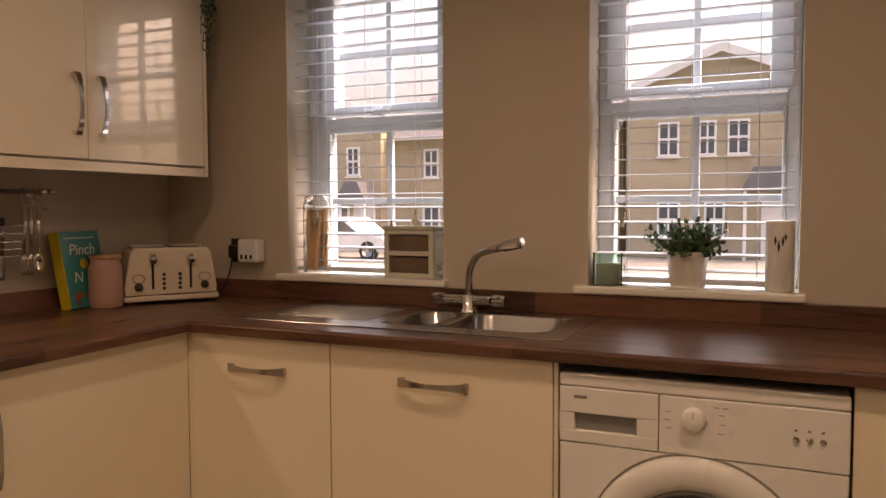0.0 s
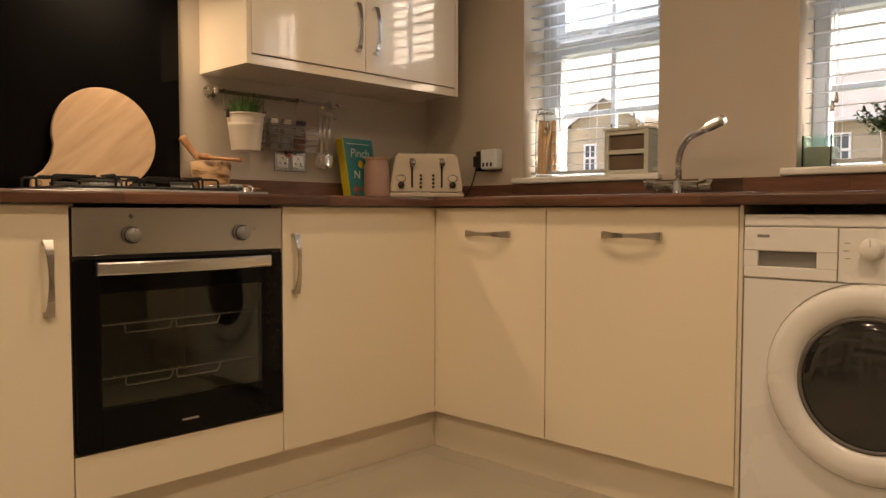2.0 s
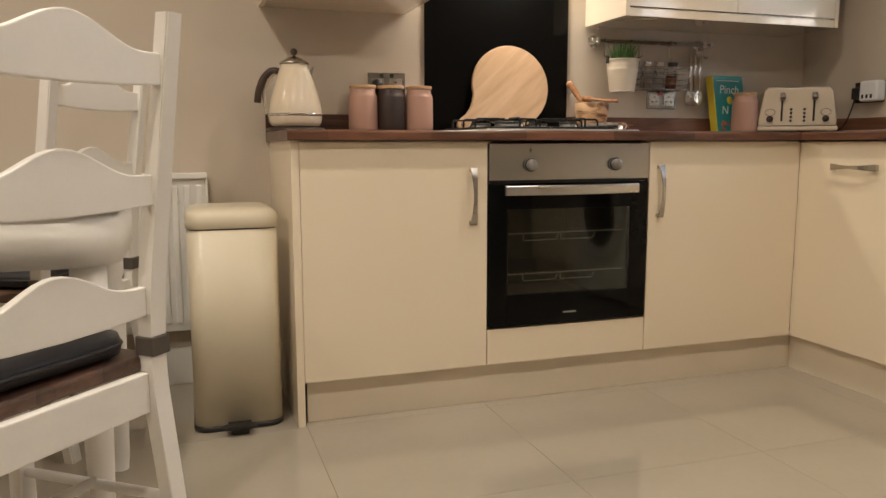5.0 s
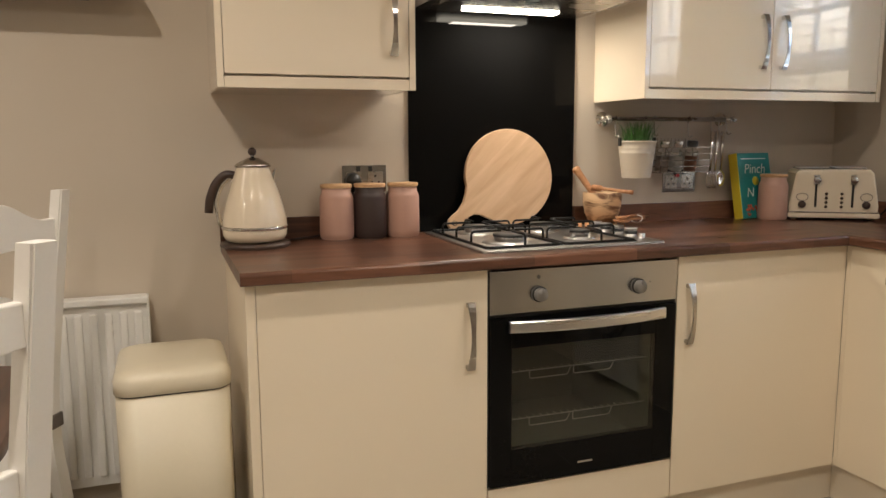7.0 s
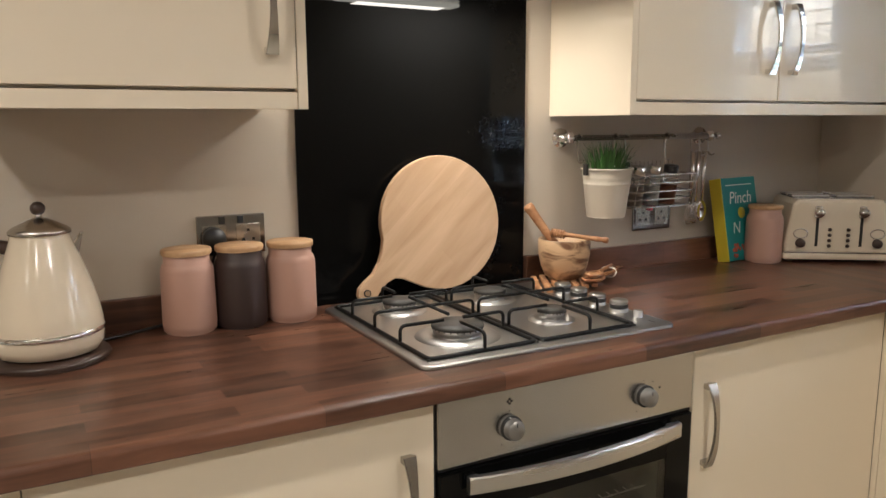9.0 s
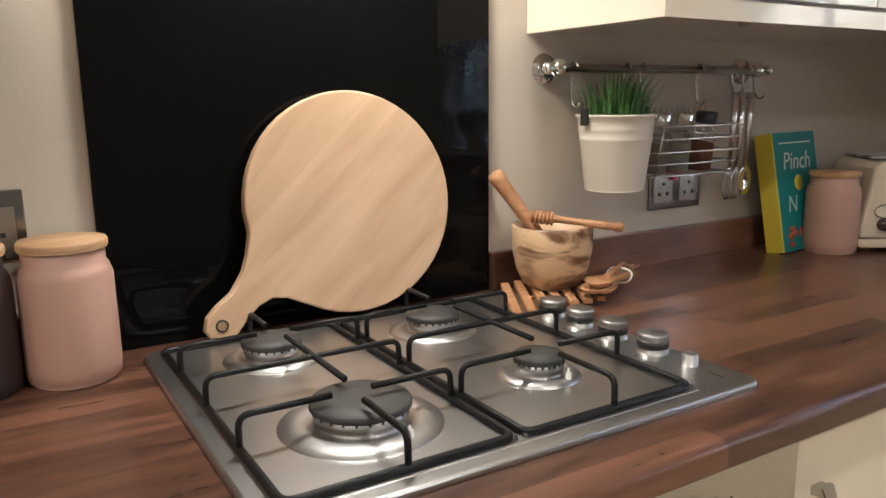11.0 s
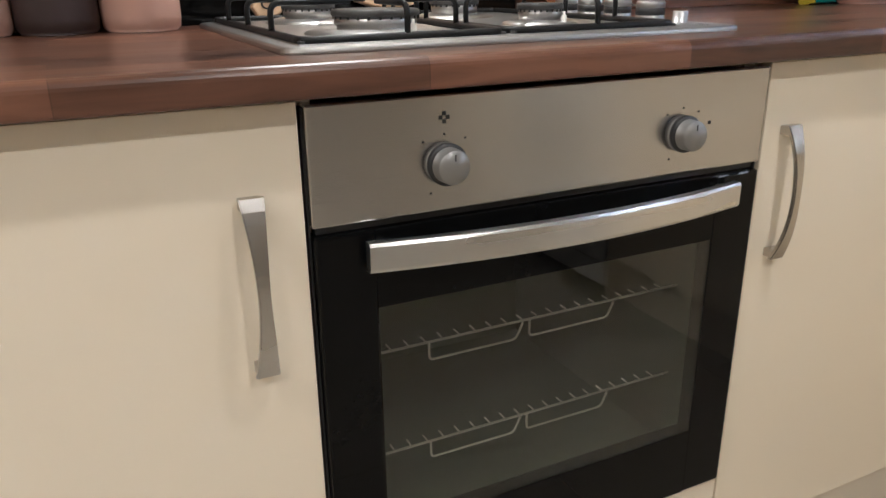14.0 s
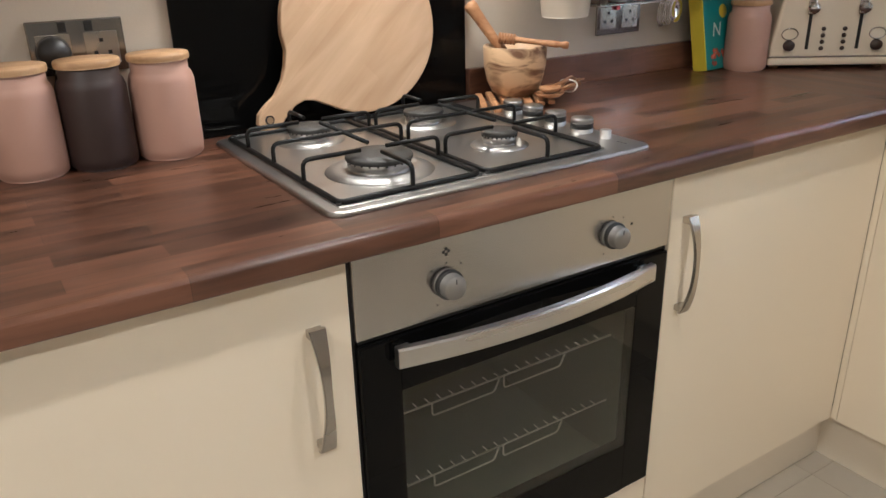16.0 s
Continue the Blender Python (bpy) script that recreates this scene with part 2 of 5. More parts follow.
def rounded(points, radius=0.012, steps=4):
    """The same line of points with its inner corners rounded."""
    pts = [Vector(p) for p in points]
    out = [pts[0]]
    for a, b, c in zip(pts, pts[1:], pts[2:]):
        u, w = (a - b), (c - b)
        r = min(radius, u.length * 0.45, w.length * 0.45)
        p, q = b + u.normalized() * r, b + w.normalized() * r
        for k in range(steps + 1):
            s = k / steps
            out.append(p * (1 - s) ** 2 + b * 2 * s * (1 - s) + q * s * s)
    return out + [pts[-1]]


def slab(outline, thick, m=None, bev=0.0):
    """A flat outline in x, z raised by thick along y."""
    bm = bmesh.new()
    f = bm.faces.new([bm.verts.new((x, 0, z)) for x, z in outline])
    ext = bmesh.ops.extrude_face_region(bm, geom=[f])
    bmesh.ops.translate(bm, vec=(0, thick, 0), verts=[g for g in ext["geom"] if isinstance(g, bmesh.types.BMVert)])
    bmesh.ops.recalc_face_normals(bm, faces=bm.faces[:])
    if bev:
        edges = [e for e in bm.edges if abs(e.verts[0].co.y - e.verts[1].co.y) < 1e-6]
        bmesh.ops.bevel(bm, geom=edges, offset=bev, segments=2, affect="EDGES", profile=0.5)
    if m:
        bmesh.ops.transform(bm, matrix=m, verts=bm.verts[:])
    return bm


def moved(bm, m):
    bmesh.ops.transform(bm, matrix=m, verts=bm.verts[:])
    return bm


def merged(*bms):
    out = bmesh.new()
    for b in bms:
        me = bpy.data.meshes.new("tmp")
        b.to_mesh(me)
        b.free()
        out.from_mesh(me)
        bpy.data.meshes.remove(me)
    return out


def mesh_of(name, bm, material):
    me = bpy.data.meshes.new(name)
    bm.to_mesh(me)
    bm.free()
    me.materials.append(material)
    return me


BASES = {}


def thing(name, at, label, category, group="", kind=""):
    ob = new(name)
    ob.location = at
    ob.empty_display_size = 0.05
    BASES[ob] = Matrix.Translation(at)
    return tagged(ob, label, category, group, kind)


def part(name, bm, material, parent, label=""):
    ob = new(name, mesh_of(name, bm, material))
    ob.parent = parent
    ob.matrix_parent_inverse = BASES[parent].inverted() if parent in BASES else Matrix()
    return tagged(ob, label)


def single(name, bm, material, label, category, kind="", group=""):
    return tagged(new(name, mesh_of(name, bm, material)), label, category, group, kind)


# ---- room ----
WX, WY, EX, SY, TOPZ, ZF = 0.0, 1.80, 3.60, -3.60, 2.40, -0.024   # ZF: the floor
WINDOWS = ((0.560, 1.165, 0.978, 2.10), (1.640, 2.215, 0.978, 2.10))


def wall_with_holes(x0, x1, y0, y1, z0, z1, holes):
    """A wall along x, built of blocks round its openings."""
    bms, x = [], x0
    for a, b, lo, hi in holes:
        bms.append(box(x, a, y0, y1, z0, z1))
        bms.append(box(a, b, y0, y1, z0, lo))
        bms.append(box(a, b, y0, y1, hi, z1))
        x = b
    bms.append(box(x, x1, y0, y1, z0, z1))
    return merged(*bms)


single("wall_north", wall_with_holes(-0.25, EX + 0.25, WY, WY + 0.30, ZF, TOPZ, WINDOWS), WALL, "taupe painted kitchen wall with two window openings", "wall", "structure")
single("wall_west", box(-0.25, 0, SY, WY, ZF, TOPZ), WALL, "taupe painted kitchen wall behind the hob", "wall", "structure")
single("wall_east", box(EX, EX + 0.25, SY, WY, ZF, TOPZ), WALL, "plain taupe painted wall", "wall", "structure")
single("wall_south", box(-0.25, EX + 0.25, SY - 0.25, SY, ZF, TOPZ), WALL, "plain taupe painted wall", "wall", "structure")
single("ceiling", box(-0.25, EX + 0.25, SY - 0.25, WY + 0.30, TOPZ, TOPZ + 0.15), CEIL, "plain white painted ceiling", "ceiling", "structure")
floor = single("floor", box(-0.25, EX + 0.25, SY - 0.25, WY + 0.30, ZF - 0.15, ZF - 0.004), GROUT, "glossy cream stone-effect tiled floor", "floor", "structure")
single("baseboard", box(0.0, 0.016, SY, -0.63, ZF, ZF + 0.14, 0.004), WHITE, "white painted baseboard along the wall", "baseboard", "structure")


def window(name, x0, x1, z0, z1, gl0, gl1):
    w = thing(name, ((x0 + x1) / 2, WY + 0.15, z0), "white plastic window with two sashes and glazing bars", "window", "windows over the sink", "structure")
    ya, yb = 1.925, 1.995
    tr0, tr1 = 1.482, 1.575
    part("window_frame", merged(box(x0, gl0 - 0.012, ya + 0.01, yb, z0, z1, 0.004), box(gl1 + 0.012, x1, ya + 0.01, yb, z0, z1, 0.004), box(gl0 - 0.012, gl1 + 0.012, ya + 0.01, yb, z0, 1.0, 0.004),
         box(gl0 - 0.012, gl1 + 0.012, ya + 0.01, yb, z1 - 0.07, z1, 0.004), box(gl0 - 0.012, gl1 + 0.012, ya + 0.01, yb, tr0 + 0.012, tr1 - 0.04, 0.004)), FRAMESHADE, w)
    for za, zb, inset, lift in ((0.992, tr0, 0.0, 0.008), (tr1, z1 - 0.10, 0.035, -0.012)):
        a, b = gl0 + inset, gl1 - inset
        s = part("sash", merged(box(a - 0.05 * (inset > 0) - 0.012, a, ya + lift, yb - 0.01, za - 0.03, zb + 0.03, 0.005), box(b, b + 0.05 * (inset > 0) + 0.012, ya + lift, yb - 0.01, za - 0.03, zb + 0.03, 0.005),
                 box(a, b, ya + lift, yb - 0.01, za - 0.03, za, 0.005), box(a, b, ya + lift, yb - 0.01, zb, zb + 0.03, 0.005)), FRAMESHADE, w)
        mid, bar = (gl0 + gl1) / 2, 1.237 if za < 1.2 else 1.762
        part("glazing_bar", merged(box(mid - 0.011, mid + 0.011, 1.948, 1.972, za, zb, 0.003), box(a, mid - 0.011, 1.948, 1.972, bar - 0.011, bar + 0.011, 0.003), box(mid + 0.011, b, 1.948, 1.972, bar - 0.011, bar + 0.011, 0.003)), FRAMESHADE, s)
        p = part("pane", box(a, b, 1.957, 1.963, za, zb), PANE, s)
        p.visible_shadow = False
    part("catch", merged(box((x0 + x1) / 2 - 0.05, (x0 + x1) / 2 + 0.05, 1.895, 1.915, 1.545, 1.56, 0.004), box((x0 + x1) / 2 - 0.02, (x0 + x1) / 2 + 0.02, 1.905, 1.935, 1.535, 1.57, 0.003)), FRAMESHADE, w)
    part("window_sill", box(x0 - 0.04, x1 + 0.018, 1.768, 1.93, 0.955, 0.979, 0.006), SILL, w, "cream painted window sill")


window("window_1", *WINDOWS[0], 0.652, 1.128)
window("window_2", *WINDOWS[1], 1.692, 2.166)


def blind(x0, x1):
    b = thing("venetian_blind", ((x0 + x1) / 2, 1.85, 1.0), "white venetian blind lowered with its slats open", "blind", "blinds at the windows")
    n, y = 24, 1.852
    for i in range(n):
        z = 1.028 + i * 0.0465
        if z > 2.06:
            break
        part("slat", moved(box(-(x1 - x0) / 2, (x1 - x0) / 2, -0.024, 0.024, -0.0013, 0.0013), pose((x0 + x1) / 2, y, z, 5, 0, 0.0)), SLATSHADE, b)
    part("bottom_rail", box(x0, x1, y - 0.022, y + 0.022, 0.990, 1.004, 0.003), SLATSHADE, b)
    part("head_rail", box(x0, x1, y - 0.028, y + 0.028, 2.055, 2.098, 0.004), SLATSHADE, b)
    for f in (0.17, 0.5, 0.83):
        x = x0 + (x1 - x0) * f
        part("ladder_cord", merged(rod((x, y - 0.025, 1.0), (x, y - 0.025, 2.06), 0.0009, seg=5), rod((x, y + 0.025, 1.0), (x, y + 0.025, 2.06), 0.0009, seg=5)), SLATSHADE, b)
    for f, z in ((0.15, 1.155), (0.17, 1.18), (0.68, 1.145)):
        x = x0 + (x1 - x0) * f
        c = part("pull_cord", rod((x, 1.815, z + 0.02), (x, 1.82, 2.06), 0.0009, seg=5), SLATSHADE, b)
        part("tassel", lathe([(0, 0), (0.008, 0.001), (0.0065, 0.015), (0.004, 0.032), (0, 0.034)], (x, 1.815, z - 0.008), 10), NICKEL, c, "grey cord tassel")


blind(0.575, 1.150)
blind(1.655, 2.200)

# floor tiles, long joints along x
tile_me = None
TW, TL = 0.60, 0.60
tile_me = mesh_of("tile", box(-TW / 2 + 0.0005, TW / 2 - 0.0005, -TL / 2 + 0.0005, TL / 2 - 0.0005, -0.004, 0.0, 0.0004, 1), TILE)
for i in range(6):
    for j in range(9):
        t_ob = new("tile", tile_me)
        t_ob.parent = floor
        t_ob.location = (0.3 + i * TW, 1.5 - j * TL, ZF)

# ---- base units ----
ZT, ZP, ZW = 0.853, 0.114, 0.8895   # tops of the doors, tops of the plinths, top of the worktop
FX, FY = 0.590, 1.252               # door faces of the two runs


def bow_handle(length, vertical=True):
    """A flared strap handle: broad at its feet, waisted and bowed out in the middle. Built along z, standing out along x."""
    bm = bmesh.new()
    rows, n = [], 16
    for i in range(n + 1):
        s = i / n * 2 - 1
        out = 0.031 - 0.019 * abs(s) ** 2.4
        wide = 0.0058 + 0.0062 * abs(s) ** 1.7
        th = 0.0032
        z = s * length / 2
        rows.append([bm.verts.new((out + dx, dy, z)) for dx, dy in ((-th, -wide), (-th, wide), (th, wide), (th, -wide))])
    for a, b in zip(rows, rows[1:]):
        for k in range(4):
            bm.faces.new((a[k], a[(k + 1) % 4], b[(k + 1) % 4], b[k]))
    bm.faces.new(rows[0][::-1])
    bm.faces.new(rows[-1])
    bmesh.ops.recalc_face_normals(bm, faces=bm.faces[:])
    bmesh.ops.bevel(bm, geom=[e for e in bm.edges if abs(e.verts[0].co.z - e.verts[1].co.z) > 1e-5], offset=0.0012, segments=2, affect="EDGES")
    feet = [box(-0.0005, 0.0165, -0.0105, 0.0105, z - 0.006, z + 0.006, 0.0015) for z in (-length / 2 + 0.0075, length / 2 - 0.0075)]
    return merged(bm, *feet)


def base_unit(name, label, x0, x1, y0, y1, face, door=None, handle=None, z0=None, z1=None):
    """face 'x': the door looks along +x; face 'y': along -y."""
    z0, z1 = z0 or ZP + 0.002, z1 or ZT
    u = thing(name, ((x0 + x1) / 2, (y0 + y1) / 2, 0), label, "kitchen cabinet", "base cabinets")
    if face == "x":
        part("carcass", box(0.02, FX - 0.021, y0 + 0.001, y1 - 0.001, ZP + 0.002, 0.8575), CARCASS, u)
        d = part("door", box(FX - 0.019, FX, y0 + 0.0009, y1 - 0.0009, z0, z1, 0.0012), CREAM, u)
        if handle:
            hy, hz = handle
            part("handle", moved(bow_handle(0.183), pose(FX, hy, hz)), NICKEL, d, "satin nickel bow handle")
    else:
        part("carcass", box(x0 + 0.001, x1 - 0.001, FY + 0.021, WY - 0.01, ZP + 0.002, 0.70), CARCASS, u)
        d = part("door", box(x0 + 0.0009, x1 - 0.0009, FY, FY + 0.019, z0, z1, 0.0015), CREAM, u)
        if handle:
            hx, hz = handle
            part("handle", moved(bow_handle(0.19), pose(hx, FY, hz, 0, 90, 0) @ pose(0, 0, 0, 0, 0, -90)), NICKEL, d, "satin nickel bow handle")
    return u


left_u = base_unit("base_cabinet", "cream flat-door base cabinet beside the oven", 0, FX, -0.604, -0.002, "x", handle=(-0.055, 0.680))
part("end_panel", box(0.0, FX + 0.002, -0.628, -0.6045, ZF, 0.8575, 0.001), CREAM, left_u)
right_u = base_unit("base_cabinet", "cream flat-door base cabinet in the corner beside the oven", 0, FX, 0.602, FY + 0.0005, "x", handle=(0.643, 0.682))
oven_u = thing("oven_housing", (0.3, 0.3, 0), "cream oven housing with a plain drawer front", "kitchen cabinet", "base cabinets")
part("carcass", merged(box(0.02, FX - 0.025, 0.0, 0.017, ZP + 0.002, 0.8575), box(0.02, FX - 0.025, 0.583, 0.600, ZP + 0.002, 0.8575), box(0.02, FX - 0.025, 0.017, 0.583, ZP + 0.002, 0.235)), CARCASS, oven_u)
part("drawer_front", box(FX - 0.019, FX, 0.0005, 0.5995, ZP + 0.002, 0.236, 0.0015), CREAM, oven_u)
sink_a = base_unit("base_cabinet", "cream slim base cabinet under the sink drainer", 0.605, 1.077, 0, 0, "y", handle=(0.843, 0.765))
part("corner_post", box(0.5903, 0.6052, FY + 0.0008, FY + 0.019, ZP + 0.002, ZT), CREAM, sink_a)
sink_b = base_unit("base_cabinet", "cream base cabinet under the sink bowls", 1.079, 1.690, 0, 0, "y", handle=(1.383, 0.772))
part("end_panel", box(1.6915, 1.7015, FY + 0.002, WY - 0.01, ZF, 0.8575), CARCASS, sink_b)
end_u = base_unit("base_cabinet", "cream base cabinet beside the washing machine", 2.309, 2.918, 0, 0, "y", handle=(2.618, 0.765))
single("plinth", box(0.535, 0.551, -0.592, FY + 0.055, ZF, ZP, 0.001), PLINTH, "cream kickboard below the oven run of cabinets", "plinth", "structure")
single("plinth", box(0.551, 1.6915, FY + 0.04, FY + 0.056, ZF, ZP, 0.001), PLINTH, "cream kickboard below the sink run of cabinets", "plinth", "structure")
single("plinth", box(2.318, 2.918, FY + 0.04, FY + 0.056, ZF, ZP, 0.001), PLINTH, "cream kickboard beside the washing machine", "plinth", "structure")

# worktop in an L, its cut-out for the sink bowls left open
wt = thing("worktop", (0.3, 0.6, 0.85), "walnut block-effect worktop in an L with rounded front edges", "worktop", "", "structure")


def nosed(x0, x1, y0, y1, side):
    """A worktop length with its long front edge rounded."""
    bm = box(x0, x1, y0, y1, 0.858, ZW)
    for low, radius in ((False, 0.010), (True, 0.004)):
        pick = [e for e in bm.edges if all((abs(v.co.x - x1) < 1e-6 if side == "x" else abs(v.co.y - y0) < 1e-6) and (v.co.z < 0.87) == low for v in e.verts)]
        bmesh.ops.bevel(bm, geom=pick, offset=radius, segments=5, affect="EDGES", profile=0.5)
    return bm


part("worktop_length", nosed(0.002, 0.622, -0.640, 1.222, "x"), TOPY, wt)
part("worktop_length", merged(nosed(0.622, 3.10, 1.222, 1.385, "y"), box(0.002, 0.622, 1.222, 1.798, 0.858, ZW), box(0.622, 1.15, 1.385, 1.798, 0.858, ZW), box(1.15, 1.655, 1.685, 1.798, 0.858, ZW), box(1.655, 3.10, 1.385, 1.798, 0.858, ZW)), TOPX, wt)
part("upstand", merged(box(0.002, 0.020, -0.640, -0.034, ZW + 0.0003, 0.957, 0.002), box(0.002, 0.020, 0.584, 1.778, ZW + 0.0003, 0.957, 0.002)), TOPY, wt)
part("upstand", box(0.002, 3.10, 1.779, 1.798, ZW + 0.0003, 0.953, 0.002), TOPX, wt)

single("glass_splashback", box(0.001, 0.008, -0.032, 0.582, ZW + 0.0005, 1.70, 0.001), BLACKGLASS, "glossy black glass splashback behind the hob", "splashback")

# ---- wall cabinets and hood ----
def wall_unit(label, y0, y1, doors, handles, zb=1.325, fx=0.318):
    zt = 2.06
    u = thing("wall_cabinet", (0.15, (y0 + y1) / 2, zb), label, "kitchen cabinet", "wall cabinets")
    part("carcass", box(0.001, fx - 0.021, y0 + 0.019, y1 - 0.019, zb + 0.032, zt, 0.001), CARCASS, u)
    for a, b in ((y0, y0 + 0.018), (y1 - 0.018, y1)):
        part("side_panel", box(0.001, fx + 0.001, a, b, zb, zt, 0.001), GLOSS, u)
    part("light_rail", box(0.001, fx - 0.002, y0 + 0.0185, y1 - 0.0185, zb, zb + 0.03, 0.001), GLOSS, u)
    w = (y1 - y0 - 0.036) / doors
    for k in range(doors):
        a = y0 + 0.018 + k * w
        d = part("door", box(fx - 0.019, fx, a + 0.0015, a + w - 0.0015, zb + 0.036, zt, 0.0015), GLOSS, u)
        part("handle", moved(bow_handle(0.18), pose(fx, handles[k], 1.515)), CHROME, d, "polished chrome bow handle")
    return u


wall_unit("cream gloss single-door wall cabinet above the kettle", -0.650, -0.108, 1, (-0.174,), 1.333)
wall_unit("cream gloss double-door wall cabinet above the rail", 0.664, 1.678, 2, (1.127, 1.214), 1.323, 0.306)
hood = thing("cooker_hood", (0.15, 0.28, 1.58), "steel cooker hood with lit lamps over the hob", "cooker hood")
part("canopy", merged(box(0.010, 0.47, -0.02, 0.58, 1.607, 1.67, 0.004)), STEEL, hood)
part("chimney", box(0.010, 0.26, 0.16, 0.40, 1.67, TOPZ - 0.002, 0.003), STEEL, hood)
LAMPLIT = glow("lit_lamp", (1.0, 0.85, 0.62), 4.0)
part("lamp", box(0.100, 0.150, 0.117, 0.440, 1.597, 1.6065, 0.002), LAMPLIT, hood, "lit strip lamp under the hood")
part("filter", box(0.17, 0.44, 0.02, 0.54, 1.601, 1.6068), NICKEL, hood)

# ---- oven ----
oven = thing("built_in_oven", (0.3, 0.3, 0.24), "built-in steel and black glass oven, closed, racks inside", "oven")
CAVITY = mat("oven_enamel", (0.085, 0.092, 0.072), 0.5, vary=0.15, fine=200)
part("cavity", merged(box(0.06, 0.10, 0.020, 0.580, 0.250, 0.700), box(0.10, FX - 0.022, 0.020, 0.060, 0.250, 0.700), box(0.10, FX - 0.022, 0.540, 0.580, 0.250, 0.700), box(0.10, FX - 0.022, 0.060, 0.540, 0.250, 0.290), box(0.10, FX - 0.022, 0.060, 0.540, 0.655, 0.700)), CAVITY, oven, "dark enamel oven cavity")
part("casing", box(0.06, FX - 0.022, 0.020, 0.580, 0.7005, 0.846), BLACKPL, oven)
for ya in (0.0008, 0.5972):
    part("side_trim", box(FX - 0.02, FX - 0.004, ya, ya + 0.002, 0.240, 0.846), BLACKPL, oven)
panel = part("control_panel", box(FX - 0.02, FX + 0.004, 0.003, 0.597, 0.729, 0.849, 0.002), STEEL, oven, "brushed steel control panel")
for ky in (0.146, 0.461):
    k = part("knob", moved(lathe([(0.0, 0), (0.0215, 0), (0.0215, 0.008), (0.0185, 0.009), (0.0180, 0.022), (0.0165, 0.025), (0, 0.0255)], (0, 0, 0), 36), pose(FX + 0.004, ky, 0.779, 0, 90, 0)), KNOBM, panel, "round satin metal knob")
    part("knob_ring", moved(lathe([(0.0217, 0.004), (0.0220, 0.004), (0.0220, 0.0095), (0.0185, 0.0100)], (0, 0, 0), 36), pose(FX + 0.004, ky, 0.779, 0, 90, 0)), BLACKPL, panel)
    part("pointer", box(FX + 0.0292, FX + 0.0299, ky - 0.0007, ky + 0.0007, 0.786, 0.793), BLACKPL, panel)
    marks = [box(FX + 0.0041, FX + 0.0046, ky + dy - 0.001, ky + dy + 0.001, 0.779 + dz - 0.001, 0.779 + dz + 0.001) for dy, dz in ((0, 0.030), (-0.024, 0.024), (0.024, 0.024), (-0.016, -0.03))]
    if ky < 0.3:
        marks += [box(FX + 0.0041, FX + 0.0046, ky + dy - 0.002, ky + dy + 0.002, 0.836 + dz - 0.002, 0.836 + dz + 0.002) for dy, dz in ((-0.004, -0.01), (0.004, -0.01), (0, -0.006), (0, -0.014))]
    else:
        marks += [box(FX + 0.0041, FX + 0.0046, ky + 0.043 - 0.002, ky + 0.043 + 0.002, 0.786, 0.790)]
    for mk in marks:
        part("panel_marking", mk, BLACKPL, panel)
door = part("oven_door", merged(box(FX - 0.02, FX + 0.006, 0.0035, 0.068, 0.242, 0.7195, 0.003), box(FX - 0.02, FX + 0.006, 0.526, 0.5965, 0.242, 0.7195, 0.003), box(FX - 0.0195, FX + 0.0058, 0.067, 0.527, 0.2425, 0.345), box(FX - 0.0195, FX + 0.0058, 0.067, 0.527, 0.634, 0.719)), BLACKGLASS, oven, "black glass oven door")
pane = part("oven_window", box(FX + 0.001, FX + 0.005, 0.066, 0.528, 0.344, 0.635), OVENGLASS, door, "tinted oven window")
pane.visible_shadow = False
part("vent_strip", box(FX - 0.018, FX - 0.004, 0.008, 0.592, 0.7205, 0.728), BLACKPL, oven)
hn = 20
hbm = bmesh.new()
rows = []
for i in range(hn + 1):
    s = i / hn * 2 - 1
    y = 0.3 + s * 0.247
    x = FX + 0.020 + 0.026 * (1 - s * s)
    rows.append([hbm.verts.new((x + dx, y, 0.6975 + dz)) for dx, dz in ((-0.006, -0.0160), (-0.006, 0.0150), (0.004, 0.0150), (0.006, 0.0115), (0.006, -0.0125), (0.004, -0.0160))])
for a, b in zip(rows, rows[1:]):
    for k in range(6):
        hbm.faces.new((a[k], a[(k + 1) % 6], b[(k + 1) % 6], b[k]))
hbm.faces.new(rows[0][::-1])
hbm.faces.new(rows[-1])
bmesh.ops.recalc_face_normals(hbm, faces=hbm.faces[:])
part("oven_handle", merged(hbm, box(FX + 0.006, FX + 0.016, 0.058, 0.078, 0.686, 0.709, 0.002), box(FX + 0.006, FX + 0.016, 0.522, 0.542, 0.686, 0.709, 0.002)), HANDLEALU, door, "bowed brushed aluminium handle")
RACKW = mat("rack_wire", (0.45, 0.42, 0.36), 0.3, 0.6, bump=0.0)
for rz in (0.545, 0.406):
    x = 0.53
    bits = [rod((x, 0.062, rz), (x, 0.538, rz), 0.0016, seg=6)]
    for a, b in ((0.153, 0.285), (0.295, 0.428)):
        bits.append(tube(rounded([(x, a, rz), (x, a, rz - 0.024), (x, b - 0.01, rz - 0.024), (x, b, rz - 0.003)], 0.006), 0.0016, 6))
    bits += [rod((0.518, 0.08 + k * 0.0225, rz + 0.003), (x, 0.08 + k * 0.0225, rz + 0.003), 0.0012, seg=5) for k in range(20)]
    part("oven_rack", merged(*bits), RACKW, door, "wire shelf seen in the oven window")
part("nameplate", box(FX + 0.0062, FX + 0.0066, 0.276, 0.324, 0.276, 0.2815), RACKW, door, "small pale maker's mark")

